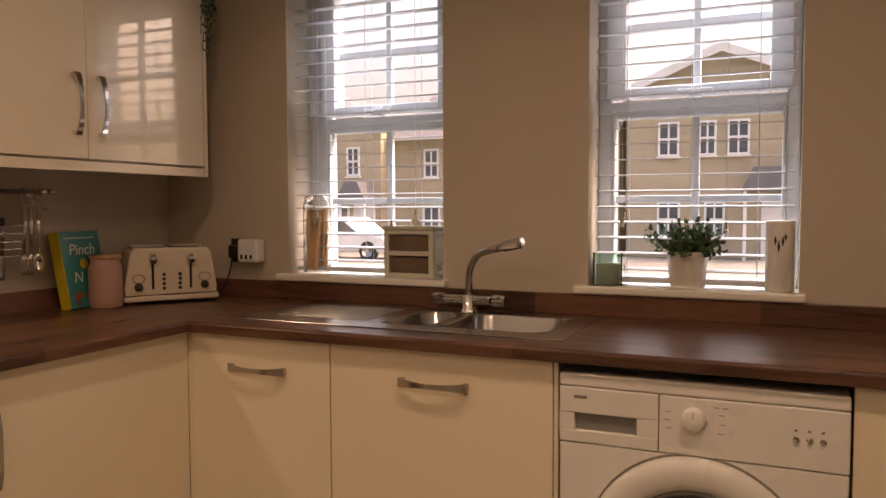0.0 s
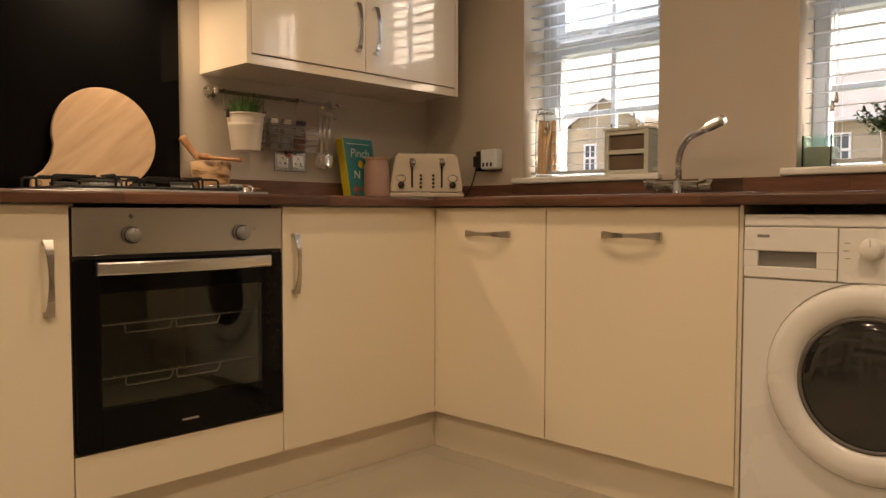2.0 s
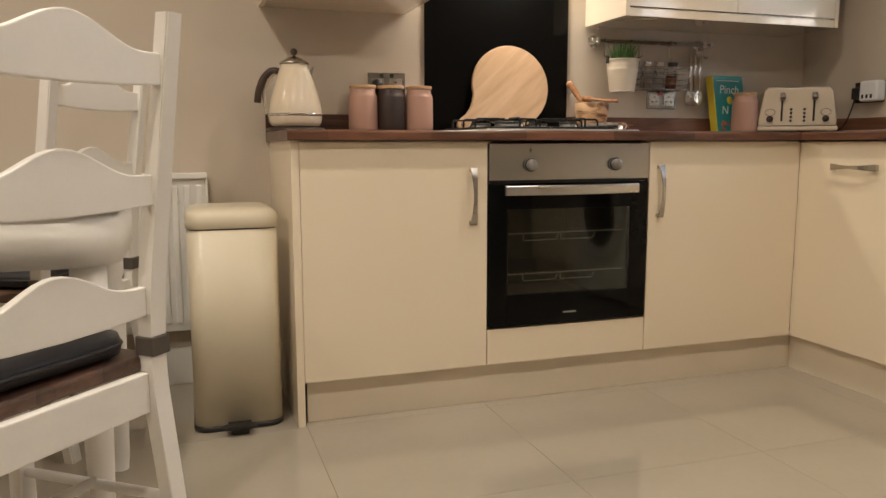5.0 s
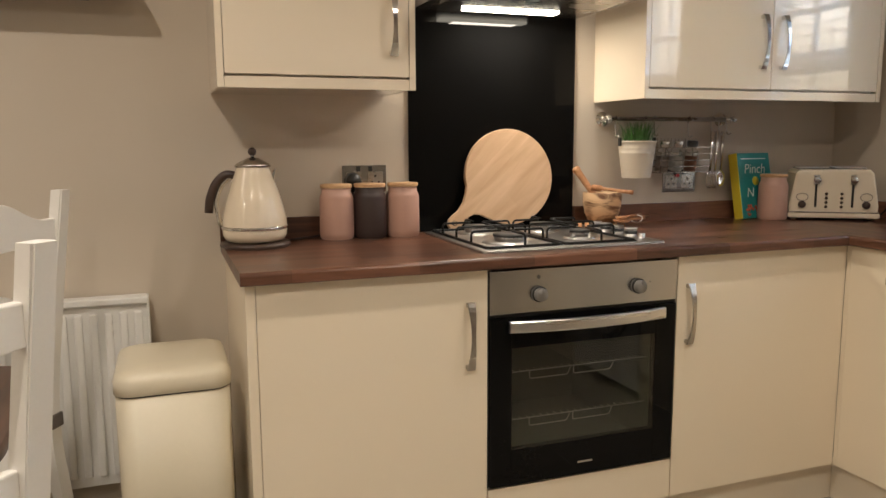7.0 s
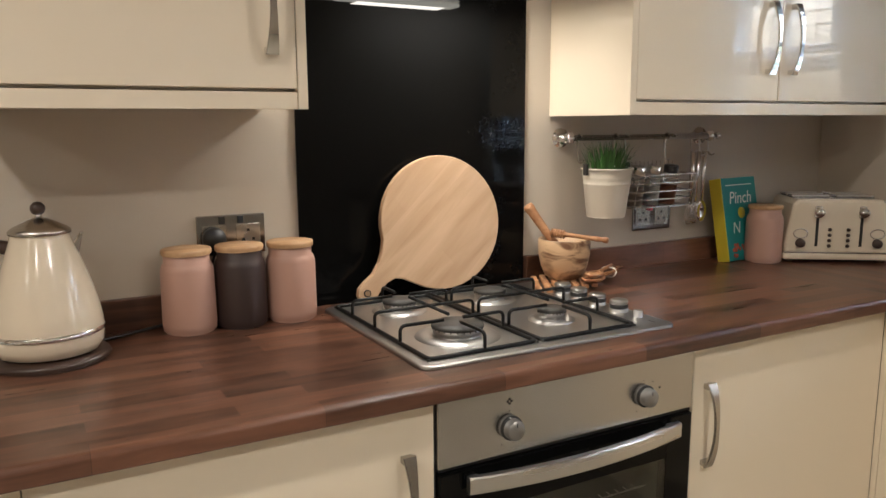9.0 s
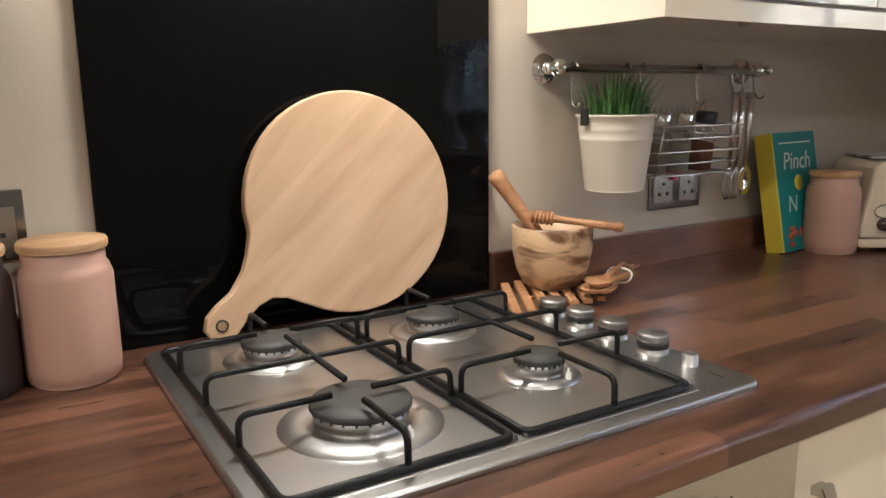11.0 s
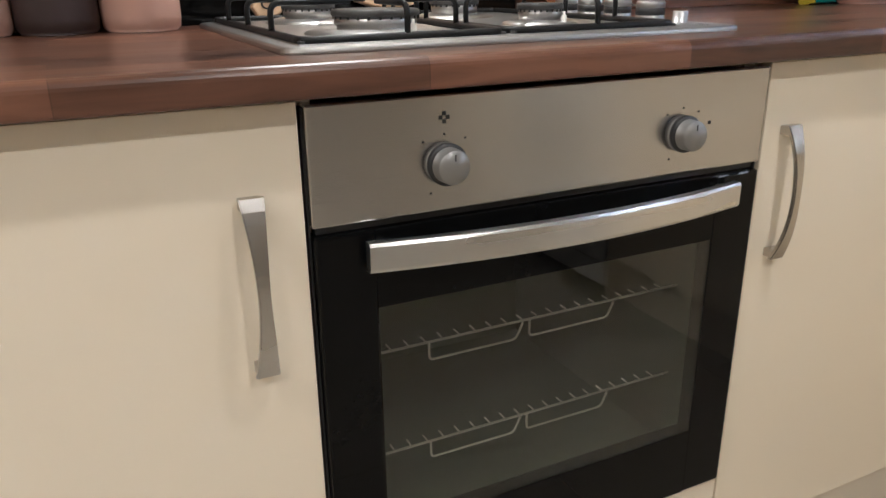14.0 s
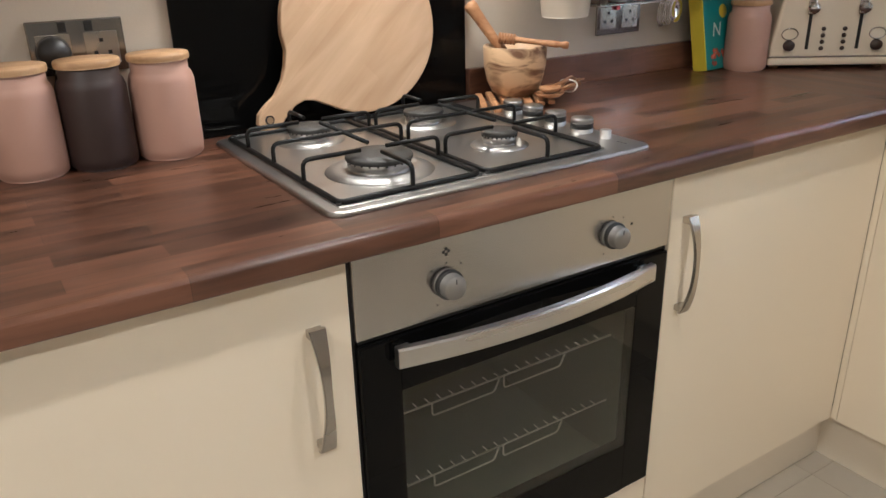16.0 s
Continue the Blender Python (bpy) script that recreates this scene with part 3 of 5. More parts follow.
# ---- hob ----
hob = thing("gas_hob", (0.3, 0.3, ZW), "four-burner steel gas hob with black pan supports", "hob")
HX0, HX1, HY0, HY1 = 0.050, 0.550, 0.001, 0.592
plate = box(HX0, HX1, HY0, HY1, ZW + 0.0003, ZW + 0.007)
bmesh.ops.bevel(plate, geom=[e for e in plate.edges if abs(e.verts[0].co.z - e.verts[1].co.z) > 1e-4], offset=0.022, segments=6, affect="EDGES", profile=0.5)
bmesh.ops.bevel(plate, geom=[e for e in plate.edges if all(v.co.z > ZW + 0.006 for v in e.verts)], offset=0.0045, segments=3, affect="EDGES", profile=0.5)
part("hob_plate", merged(plate, box(HX0 + 0.025, HX1 - 0.02, HY0 + 0.02, 0.505, ZW + 0.006, ZW + 0.0078, 0.0008, 1)), HOBSTEEL, hob)
hz = ZW + 0.0078
POTCER = mat("spark_ceramic", (0.7, 0.68, 0.62), 0.4, bump=0.0)
BURN = ((0.405, 0.150, 0.049), (0.165, 0.140, 0.036), (0.395, 0.385, 0.029), (0.175, 0.370, 0.036))
for bx, by, br in BURN:
    bu = part("burner", lathe([(br * 1.72, 0), (br * 1.68, 0.0022), (br * 1.30, 0.0065), (br * 1.16, 0.0050), (br * 1.02, 0.0030), (br * 0.94, 0.0032), (br * 0.93, 0.0080), (br * 0.99, 0.0092), (br * 1.0, 0.0185), (br * 0.9, 0.0190), (0, 0.0190)], (bx, by, hz), 44), ALU, hob, "aluminium gas burner")
    part("burner_cap", lathe([(0, 0.0188), (br * 1.03, 0.0188), (br * 1.06, 0.0200), (br * 1.06, 0.0240), (br * 1.03, 0.0262), (br * 0.4, 0.0268), (0, 0.0268)], (bx, by, hz), 44), BURNER, bu, "matt black burner cap")
    part("burner_port", merged(*[box(bx + br * math.cos(q) - 0.0011, bx + br * math.cos(q) + 0.0011, by + br * math.sin(q) - 0.0011, by + br * math.sin(q) + 0.0011, hz + 0.0160, hz + 0.0189) for q in [k * math.pi / 12 for k in range(24)]]), BURNER, bu)
    ex = bx + (br * 1.35 if bx > 0.3 else -br * 1.35)
    part("spark_pin", lathe([(0, 0), (0.0035, 0), (0.0035, 0.012), (0.0015, 0.013), (0.0015, 0.017), (0, 0.017)], (ex, by + br * 0.4, hz), 10), POTCER, bu, "pale ceramic spark pin")
HOBKNOB = mat("hob_knob_steel", (0.40, 0.39, 0.375), 0.38, 1.0, vary=0.05, fine=300, bump=0.01)
for kx in (0.208, 0.270, 0.336, 0.408):
    kn = part("knob", lathe([(0, 0), (0.0205, 0), (0.0205, 0.006), (0.0190, 0.0075), (0.0190, 0.016), (0.0200, 0.0170), (0.0200, 0.0240), (0.0185, 0.0260), (0, 0.0265)], (kx, 0.559, ZW + 0.007), 32), HOBKNOB, hob, "satin metal control knob")
    part("knob_ring", lathe([(0.0190, 0.0070), (0.0203, 0.0075), (0.0203, 0.0165), (0.0190, 0.0170)], (kx, 0.559, ZW + 0.007), 32), BLACKPL, kn, "black rubber grip ring")
    part("panel_marking", box(kx - 0.0010, kx + 0.0010, 0.527, 0.533, ZW + 0.0070, ZW + 0.0073), BLACKPL, hob)
part("ignition_button", lathe([(0, 0), (0.010, 0), (0.010, 0.014), (0.009, 0.015), (0, 0.015)], (0.468, 0.559, ZW + 0.007), 20), ALU, hob)
part("panel_marking", box(0.497, 0.520, 0.5575, 0.5590, ZW + 0.0070, ZW + 0.0073), BLACKPL, hob)


def pan_support(y0, y1):
    """A frame of square bar on the plate, with raised fingers that reach in over two burners."""
    x0, x1 = 0.072, 0.520
    z = hz + 0.003
    s = part("pan_support", tube(rounded([(x0 + 0.02, y0, z), (x1, y0, z), (x1, y1, z), (x0, y1, z), (x0, y0, z), (x0 + 0.02, y0, z)], 0.014), 0.0045, 8), IRON, hob, "black enamelled pan support")
    top = hz + 0.036
    yc = (y0 + y1) / 2
    for xc in (0.405, 0.170):
        fingers = (((xc, y0), (xc, yc - 0.022)), ((xc, y1), (xc, yc + 0.022)))
        for (ax, ay), (bx, by) in fingers:
            part("support_finger", tube(rounded([(ax, ay, z), (ax, ay, top), (bx, by, top)], 0.012), 0.0035, 8), IRON, s)
        edge, inner = (x1, xc + 0.028) if xc > 0.3 else (x0, xc - 0.028)
        part("support_finger", tube(rounded([(edge, yc, z), (edge, yc, top), (inner, yc, top)], 0.012), 0.0035, 8), IRON, s)
    part("support_finger", tube(rounded([(0.2875, y0, z), (0.2875, y0, top), (0.2875, y1, top), (0.2875, y1, z)], 0.012), 0.0035, 8), IRON, s)
    part("support_finger", rod((0.200, yc + 0.006, top + 0.001), (0.374, yc + 0.006, top + 0.001), 0.0036, seg=8), IRON, s)
    for fx_, fy_ in ((x0, y0), (x0, y1), (x1, y0), (x1, y1)):
        part("rubber_foot", rod((fx_, fy_, hz - 0.0005), (fx_, fy_, z), 0.004, seg=8), BLACKPL, s)


pan_support(0.026, 0.256)
pan_support(0.270, 0.500)

# ---- sink and tap ----
sink = thing("kitchen_sink", (1.2, 1.53, ZW), "stainless steel inset sink with drainer and two bowls", "sink")


def basin(x0, x1, y0, y1, depth):
    bm = bmesh.new()
    loops = []
    for inset, z, r in ((0, ZW + 0.004, 0.05), (0.006, ZW - 0.002, 0.05), (0.02, ZW - depth + 0.02, 0.05), (0.045, ZW - depth, 0.04)):
        loop = []
        for cx, cy, a0 in ((x1, y1, 0), (x0, y1, 90), (x0, y0, 180), (x1, y0, 270)):
            ox, oy = cx + (-inset - r if cx == x1 else inset + r), cy + (-inset - r if cy == y1 else inset + r)
            for k in range(7):
                a = radians(a0 + 15 * k)
                loop.append(bm.verts.new((ox + r * math.cos(a), oy + r * math.sin(a), z)))
        loops.append(loop)
    for a, b in zip(loops, loops[1:]):
        n = len(a)
        for k in range(n):
            bm.faces.new((a[k], a[(k + 1) % n], b[(k + 1) % n], b[k])).smooth = True
    bm.faces.new(loops[-1])
    bmesh.ops.recalc_face_normals(bm, faces=bm.faces[:])
    bmesh.ops.reverse_faces(bm, faces=bm.faces[:])
    return bm


X0, X1, Y0, Y1 = 0.715, 1.695, 1.318, 1.735
rim = merged(box(X0, X1, Y0, 1.392, ZW + 0.0003, ZW + 0.004, 0.0015), box(X0, X1, 1.672, Y1, ZW + 0.0003, ZW + 0.004, 0.0015), box(X0, 1.155, 1.392, 1.672, ZW + 0.0003, ZW + 0.004), box(1.628, X1, 1.392, 1.672, ZW + 0.0003, ZW + 0.004), box(1.300, 1.330, 1.392, 1.672, ZW + 0.0003, ZW + 0.004))
part("sink_rim", rim, SINKSTEEL, sink)
part("bowl", basin(1.155, 1.300, 1.392, 1.672, 0.12), SINKSTEEL, sink)
part("bowl", basin(1.330, 1.628, 1.392, 1.672, 0.16), SINKSTEEL, sink)
for k in range(9):
    part("drainer_rib", box(0.79, 1.10, 1.42 + k * 0.028, 1.428 + k * 0.028, ZW + 0.0038, ZW + 0.0065, 0.001), SINKSTEEL, sink)
tap = thing("mixer_tap", (1.295, 1.70, ZW + 0.004), "chrome mixer tap with a long raised swivel spout", "tap")
tz = ZW + 0.0042
part("tap_body", merged(lathe([(0, 0), (0.028, 0), (0.028, 0.006), (0.021, 0.012), (0.020, 0.05), (0, 0.055)], (1.295, 1.70, tz), 28), rod((1.215, 1.70, tz + 0.036), (1.375, 1.70, tz + 0.036), 0.014, seg=20)), CHROME, tap)
for x, d in ((1.215, -1), (1.375, 1)):
    part("tap_lever", merged(rod((x, 1.70, tz + 0.036), (x + d * 0.035, 1.70, tz + 0.036), 0.019, 0.017, 20), box(x + d * 0.02 - 0.008, x + d * 0.02 + 0.008, 1.655, 1.695, tz + 0.044, tz + 0.054, 0.003)), CHROME, tap)
part("spout", tube(rounded([(1.295, 1.70, tz + 0.05), (1.300, 1.69, tz + 0.135), (1.35, 1.645, tz + 0.185), (1.485, 1.56, tz + 0.215)], 0.06, 8), 0.0115, 14), CHROME, tap)
part("spout_tip", rod((1.455, 1.579, tz + 0.209), (1.512, 1.543, tz + 0.2215), 0.0155, 0.0165, 18), CHROME, tap)

# ---- washing machine ----
WMW = mat("appliance_white", (0.80, 0.78, 0.74), 0.28, vary=0.015, bump=0.0, coat=0.2)
wm = thing("washing_machine", (2.0, 1.53, ZF), "white front-loading washing machine with a round porthole door", "washing machine")
wx0, wx1, wf = 1.708, 2.304, 1.246
part("casing", box(wx0, wx1, wf + 0.012, 1.76, 0.012, 0.832, 0.006), WMW, wm)
part("front_panel", box(wx0, wx1, wf, wf + 0.0115, 0.09, 0.672, 0.004), WMW, wm)
part("kick_panel", box(wx0 + 0.004, wx1 - 0.004, wf + 0.004, wf + 0.0115, 0.012, 0.088, 0.002), WMW, wm)
part("lid", box(wx0, wx1, wf - 0.004, wf + 0.0115, 0.803, 0.834, 0.005), WMW, wm)
cp = part("control_panel", box(wx0 + 0.224, wx1, wf - 0.003, wf + 0.0115, 0.674, 0.802, 0.003), WMW, wm)
dr = part("detergent_drawer", merged(box(wx0, wx0 + 0.222, wf - 0.003, wf + 0.0115, 0.674, 0.703, 0.003), box(wx0, wx0 + 0.222, wf - 0.003, wf + 0.0115, 0.742, 0.802, 0.003), box(wx0, wx0 + 0.035, wf - 0.003, wf + 0.0115, 0.703, 0.742), box(wx0 + 0.176, wx0 + 0.222, wf - 0.003, wf + 0.0115, 0.703, 0.742)), WMW, wm)
part("drawer_recess", box(wx0 + 0.035, wx0 + 0.176, wf + 0.0095, wf + 0.0112, 0.703, 0.742), mat("recess_grey", (0.22, 0.21, 0.2), 0.5), dr)
GREYINK = mat("grey_print", (0.22, 0.2, 0.18), 0.6)
part("nameplate", box(1.742, 1.772, wf - 0.0036, wf - 0.0031, 0.776, 0.783), GREYINK, dr)
dk = part("program_dial", moved(lathe([(0, 0), (0.0265, 0), (0.0265, 0.003), (0.0245, 0.005), (0.0235, 0.020), (0.020, 0.023), (0, 0.0235)], (0, 0, 0), 40), pose(2.005, wf - 0.003, 0.755, 90, 0, 0)), WMW, cp, "white round program dial")
part("dial_grip", box(2.0042, 2.0058, wf - 0.0272, wf - 0.0262, 0.760, 0.775, 0.0003), GREYINK, cp, "grey pointer line")
part("panel_marking", merged(*[box(2.005 + dx, 2.005 + dx + 0.012, wf - 0.0036, wf - 0.0031, 0.748 + dz, 0.7496 + dz) for dx, dz in ((-0.062, 0.0), (-0.06, 0.018), (-0.058, -0.018), (0.05, 0.02), (0.052, 0.0), (0.05, -0.02), (0.04, 0.036), (0.058, 0.036))]), GREYINK, cp)
for bx in (2.205, 2.230, 2.255):
    part("button", moved(lathe([(0, 0), (0.0065, 0), (0.006, 0.004), (0, 0.0045)], (0, 0, 0), 16), pose(bx, wf - 0.003, 0.735, 90, 0, 0)), CHROME, cp)
    part("button_mark", box(bx - 0.003, bx + 0.003, wf - 0.0036, wf - 0.0031, 0.752, 0.757), GREYINK, cp)
turn = pose(2.010, wf, 0.440, 90, 0, 0)
pd = part("porthole_door", moved(lathe([(0.232, 0.0), (0.234, 0.012), (0.226, 0.024), (0.205, 0.030), (0.180, 0.026), (0.160, 0.014), (0.158, 0.002)], (0, 0, 0), 64), turn), WMW, wm, "white porthole door ring")
part("door_gap", moved(lathe([(0.2335, 0.0003), (0.2335, 0.0012), (0.2385, 0.0012), (0.2385, 0.0003)], (0, 0, 0), 64), turn), mat("door_gap_shade", (0.26, 0.24, 0.21), 0.8), wm)
part("porthole_seal", moved(lathe([(0.158, 0.008), (0.160, 0.016), (0.154, 0.0185), (0.150, 0.015)], (0, 0, 0), 64), turn), mat("grey_rubber_seal", (0.12, 0.11, 0.10), 0.5), pd, "dark grey rubber seal")
part("porthole_glass", moved(lathe([(0.160, 0.006), (0.152, 0.014), (0.12, 0.020), (0.06, 0.0235), (0, 0.0245)], (0, 0, 0), 48), turn), mat("porthole_dark_glass", (0.02, 0.019, 0.018), 0.06, vary=0.3, bump=0.0, coat=0.6), pd, "dark bulging porthole glass")
part("door_pull", moved(box(0.185, 0.226, -0.035, 0.035, 0.026, 0.036, 0.004), turn), WMW, pd)
for fx_, fy_ in ((wx0 + 0.05, 1.30), (wx1 - 0.05, 1.30), (wx0 + 0.05, 1.70), (wx1 - 0.05, 1.70)):
    part("foot", rod((fx_, fy_, ZF), (fx_, fy_, 0.013), 0.02, seg=14), BLACKPL, wm)

# ---- fridge freezer ----
FRID = mat("fridge_grey_paint", (0.30, 0.29, 0.275), 0.32, vary=0.04, fine=300, bump=0.02, coat=0.1)
fr = thing("fridge_freezer", (2.75, -0.05, ZF), "tall grey fridge freezer with two closed doors", "fridge")
part("cabinet_body", box(2.480, 3.05, -0.324, 0.24, 0.01, 1.75, 0.004), FRID, fr)
SEAL = mat("grey_seal", (0.36, 0.34, 0.31), 0.6)
for z0, z1 in ((0.015, 0.829), (0.846, 1.75)):
    d = part("door", box(2.434, 2.464, -0.334, 0.246, z0, z1, 0.006, 3), FRID, fr)
    part("door_seal", box(2.4645, 2.4795, -0.316, 0.236, z0 + 0.012, z1 - 0.012, 0.003), SEAL, d)
part("hinge", box(2.446, 2.4795, -0.318, -0.290, 0.8346, 0.8402, 0.001), SEAL, fr, "grey door hinge bracket")
for fx_, fy_ in ((2.52, -0.29), (2.52, 0.21), (3.02, -0.29), (3.02, 0.21)):
    part("foot", rod((fx_, fy_, ZF), (fx_, fy_, 0.011), 0.018, seg=12), BLACKPL, fr)

# ---- bin, radiator ----
BINC = mat("cream_enamel", (0.70, 0.63, 0.48), 0.38, vary=0.03, bump=0.005, coat=0.3)


def soft_box(x0, x1, y0, y1, levels, r):
    """A body with a rounded plan: levels of (height, inset)."""
    bm = bmesh.new()
    loops = []
    for z, inset in levels:
        loop, rr = [], max(r - inset * 0.5, 0.01)
        for sx, sy, a0 in ((1, 1, 0), (-1, 1, 90), (-1, -1, 180), (1, -1, 270)):
            cx = (x1 - inset - rr) if sx > 0 else (x0 + inset + rr)
            cy = (y1 - inset - rr) if sy > 0 else (y0 + inset + rr)
            for k in range(9):
                a = radians(a0 + 90 / 8 * k)
                loop.append(bm.verts.new((cx + rr * math.cos(a), cy + rr * math.sin(a), z)))
        loops.append(loop)
    n = len(loops[0])
    for a, b in zip(loops, loops[1:]):
        for k in range(n):
            bm.faces.new((a[k], a[(k + 1) % n], b[(k + 1) % n], b[k])).smooth = True
    bm.faces.new(loops[0][::-1])
    bm.faces.new(loops[-1])
    return bm


bn = thing("pedal_bin", (0.42, -0.80, ZF), "tall cream metal pedal bin with its lid closed", "bin")
part("bin_body", soft_box(0.235, 0.545, -0.930, -0.665, ((ZF + 0.018, 0.0), (0.595, 0.0)), 0.046), BINC, bn)
part("base_ring", soft_box(0.232, 0.548, -0.933, -0.662, ((ZF, 0.004), (ZF + 0.004, 0.0), (ZF + 0.0175, 0.0)), 0.046), BLACKPL, bn)
part("lid", soft_box(0.233, 0.548, -0.933, -0.662, ((0.599, 0.002), (0.601, 0.0), (0.632, 0.0), (0.648, 0.008), (0.656, 0.03), (0.659, 0.08)), 0.046), BINC, bn)
part("lid_gap", soft_box(0.238, 0.542, -0.927, -0.668, ((0.5945, 0.0), (0.5995, 0.0)), 0.044), BLACKPL, bn)
part("pedal", merged(box(0.53, 0.605, -0.835, -0.765, ZF + 0.020, ZF + 0.028, 0.003), box(0.585, 0.612, -0.845, -0.755, ZF + 0.028, ZF + 0.036, 0.003)), BLACKPL, bn, "black foot pedal")
part("pedal_bracket", box(0.535, 0.59, -0.825, -0.775, ZF + 0.0005, ZF + 0.0195, 0.003), BLACKPL, bn)

rad = thing("radiator", (0.06, -1.4, 0.18), "white ribbed panel radiator fixed to the wall", "radiator")
part("panel", box(0.045, 0.055, -1.95, -0.858, 0.185, 0.735, 0.003), WHITE, rad)
for k in range(27):
    y = -1.935 + k * 0.040
    part("rib", box(0.054, 0.066, y, y + 0.022, 0.215, 0.705, 0.005), WHITE, rad)
part("top_grille", box(0.012, 0.070, -1.955, -0.853, 0.728, 0.748, 0.004), WHITE, rad)
part("side_cover", box(0.012, 0.068, -0.8585, -0.853, 0.19, 0.729, 0.001), WHITE, rad)
part("bracket", merged(box(0.0, 0.046, -1.70, -1.67, 0.25, 0.65), box(0.0, 0.046, -1.10, -1.07, 0.25, 0.65)), WHITE, rad)

shelf = thing("wall_shelf", (0.07, -1.19, 1.60), "dark wooden shelf fixed to the taupe wall", "shelf")
SHELFW = wood("dark_shelf_wood", (0.04, 0.022, 0.014), (0.13, 0.07, 0.04), "y", (0.9, 0.2), 0.5)
part("board", box(0.0005, 0.145, -1.56, -0.835, 1.600, 1.626, 0.003), SHELFW, shelf)
for y in (-1.42, -0.98):
    part("bracket", box(0.0006, 0.10, y, y + 0.02, 1.585, 1.5995, 0.003), BLACKPL, shelf, "black shelf bracket")

# ---- on the worktop by the hob ----
CREAMEN = mat("kettle_cream_enamel", (0.74, 0.64, 0.49), 0.12, vary=0.02, bump=0.0, coat=0.5, rough_vary=0.03)
BROWNPL = mat("dark_brown_plastic", (0.05, 0.03, 0.022), 0.35, vary=0.1)
PINK = mat("dusty_pink_ceramic", (0.46, 0.275, 0.21), 0.5, vary=0.03, fine=350, bump=0.02)
BROWNCER = mat("dark_brown_ceramic", (0.036, 0.021, 0.018), 0.5, vary=0.06, fine=350, bump=0.02)
BEECH = wood("beech_lid", (0.36, 0.20, 0.09), (0.66, 0.44, 0.24), "y", (0.6, 0.3), 0.5)
BOARDW = wood("pale_board_wood", (0.45, 0.285, 0.16), (0.68, 0.475, 0.30), "board", (0.9, 0.045), 0.5, 26, 42, tone=0.16)
OLIVE = mat("olive_wood", (0.60, 0.40, 0.23), 0.42, vary=0.05, fine=200, bump=0.03)


def streaked(m, pale, dark, scale, low, high):
    """Heartwood: dark flowing patches in a pale timber."""
    t = m.node_tree
    co, mp = t.nodes.new("ShaderNodeTexCoord"), t.nodes.new("ShaderNodeMapping")
    mp.inputs["Rotation"].default_value, mp.inputs["Scale"].default_value = (0.5, 0.3, 0.6), (1.0, 1.0, 1.9)
    n, cr = t.nodes.new("ShaderNodeTexNoise"), t.nodes.new("ShaderNodeValToRGB")
    n.inputs["Scale"].default_value, n.inputs["Detail"].default_value, n.inputs["Distortion"].default_value = scale, 5, 1.2
    cr.color_ramp.elements[0].position, cr.color_ramp.elements[1].position = low, high
    cr.color_ramp.elements[0].color, cr.color_ramp.elements[1].color = (*pale, 1), (*dark, 1)
    t.links.new(co.outputs["Object"], mp.inputs[0])
    t.links.new(mp.outputs[0], n.inputs["Vector"])
    t.links.new(n.outputs[0], cr.inputs[0])
    t.links.new(cr.outputs[0], t.nodes["Principled BSDF"].inputs["Base Color"])


streaked(OLIVE, (0.62, 0.42, 0.24), (0.15, 0.072, 0.034), 11.0, 0.46, 0.60)
SPOONW = wood("spoon_wood", (0.30, 0.13, 0.05), (0.60, 0.33, 0.16), "y", (0.5, 0.3), 0.5, 60)

kt = thing("electric_kettle", (0.15, -0.55, ZW), "cream enamel jug kettle with chrome bands and brown handle", "kettle")
kc = (0.150, -0.550, ZW)
part("power_base", lathe([(0, 0.0005), (0.094, 0.0005), (0.102, 0.006), (0.098, 0.014), (0.07, 0.017), (0, 0.017)], kc, 48), BROWNPL, kt)
part("kettle_body", lathe([(0.074, 0.018), (0.084, 0.021), (0.0905, 0.034), (0.0925, 0.050), (0.0925, 0.054)], kc, 56), CREAMEN, kt)
part("kettle_jug", lathe([(0.0925, 0.0625), (0.0918, 0.075), (0.0895, 0.090), (0.0845, 0.112), (0.0775, 0.138), (0.0690, 0.165), (0.0595, 0.192), (0.0510, 0.215), (0.0470, 0.230)], kc, 56), CREAMEN, kt)
part("chrome_band", lathe([(0.0920, 0.0535), (0.0948, 0.055), (0.0948, 0.0615), (0.0920, 0.063)], kc, 56), CHROME, kt)
lid = part("kettle_lid", lathe([(0.0470, 0.230), (0.0505, 0.231), (0.0505, 0.236), (0.045, 0.241), (0.030, 0.249), (0.016, 0.256), (0.006, 0.258), (0.005, 0.264)], kc, 48), NICKEL, kt, "domed metal lid")
part("lid_knob", lathe([(0.005, 0.263), (0.010, 0.266), (0.0125, 0.273), (0.0115, 0.280), (0.006, 0.2855), (0, 0.287)], kc, 24), BROWNPL, lid)
hp = [(kc[0] - 0.010, kc[1] - 0.044, ZW + 0.205), (kc[0] - 0.016, kc[1] - 0.076, ZW + 0.212), (kc[0] - 0.022, kc[1] - 0.104, ZW + 0.185), (kc[0] - 0.024, kc[1] - 0.122, ZW + 0.140), (kc[0] - 0.024, kc[1] - 0.126, ZW + 0.100)]
part("handle", tube(rounded(hp, 0.04, 6), 0.0125, 12), BROWNPL, kt, "dark brown handle")
hp2 = [(a + 0.004, b + 0.016, c - 0.006) for a, b, c in hp]
part("handle_trim", tube(rounded(hp2[:4] + [(kc[0] - 0.012, kc[1] - 0.096, ZW + 0.060)], 0.04, 6), 0.0065, 10), CHROME, kt)
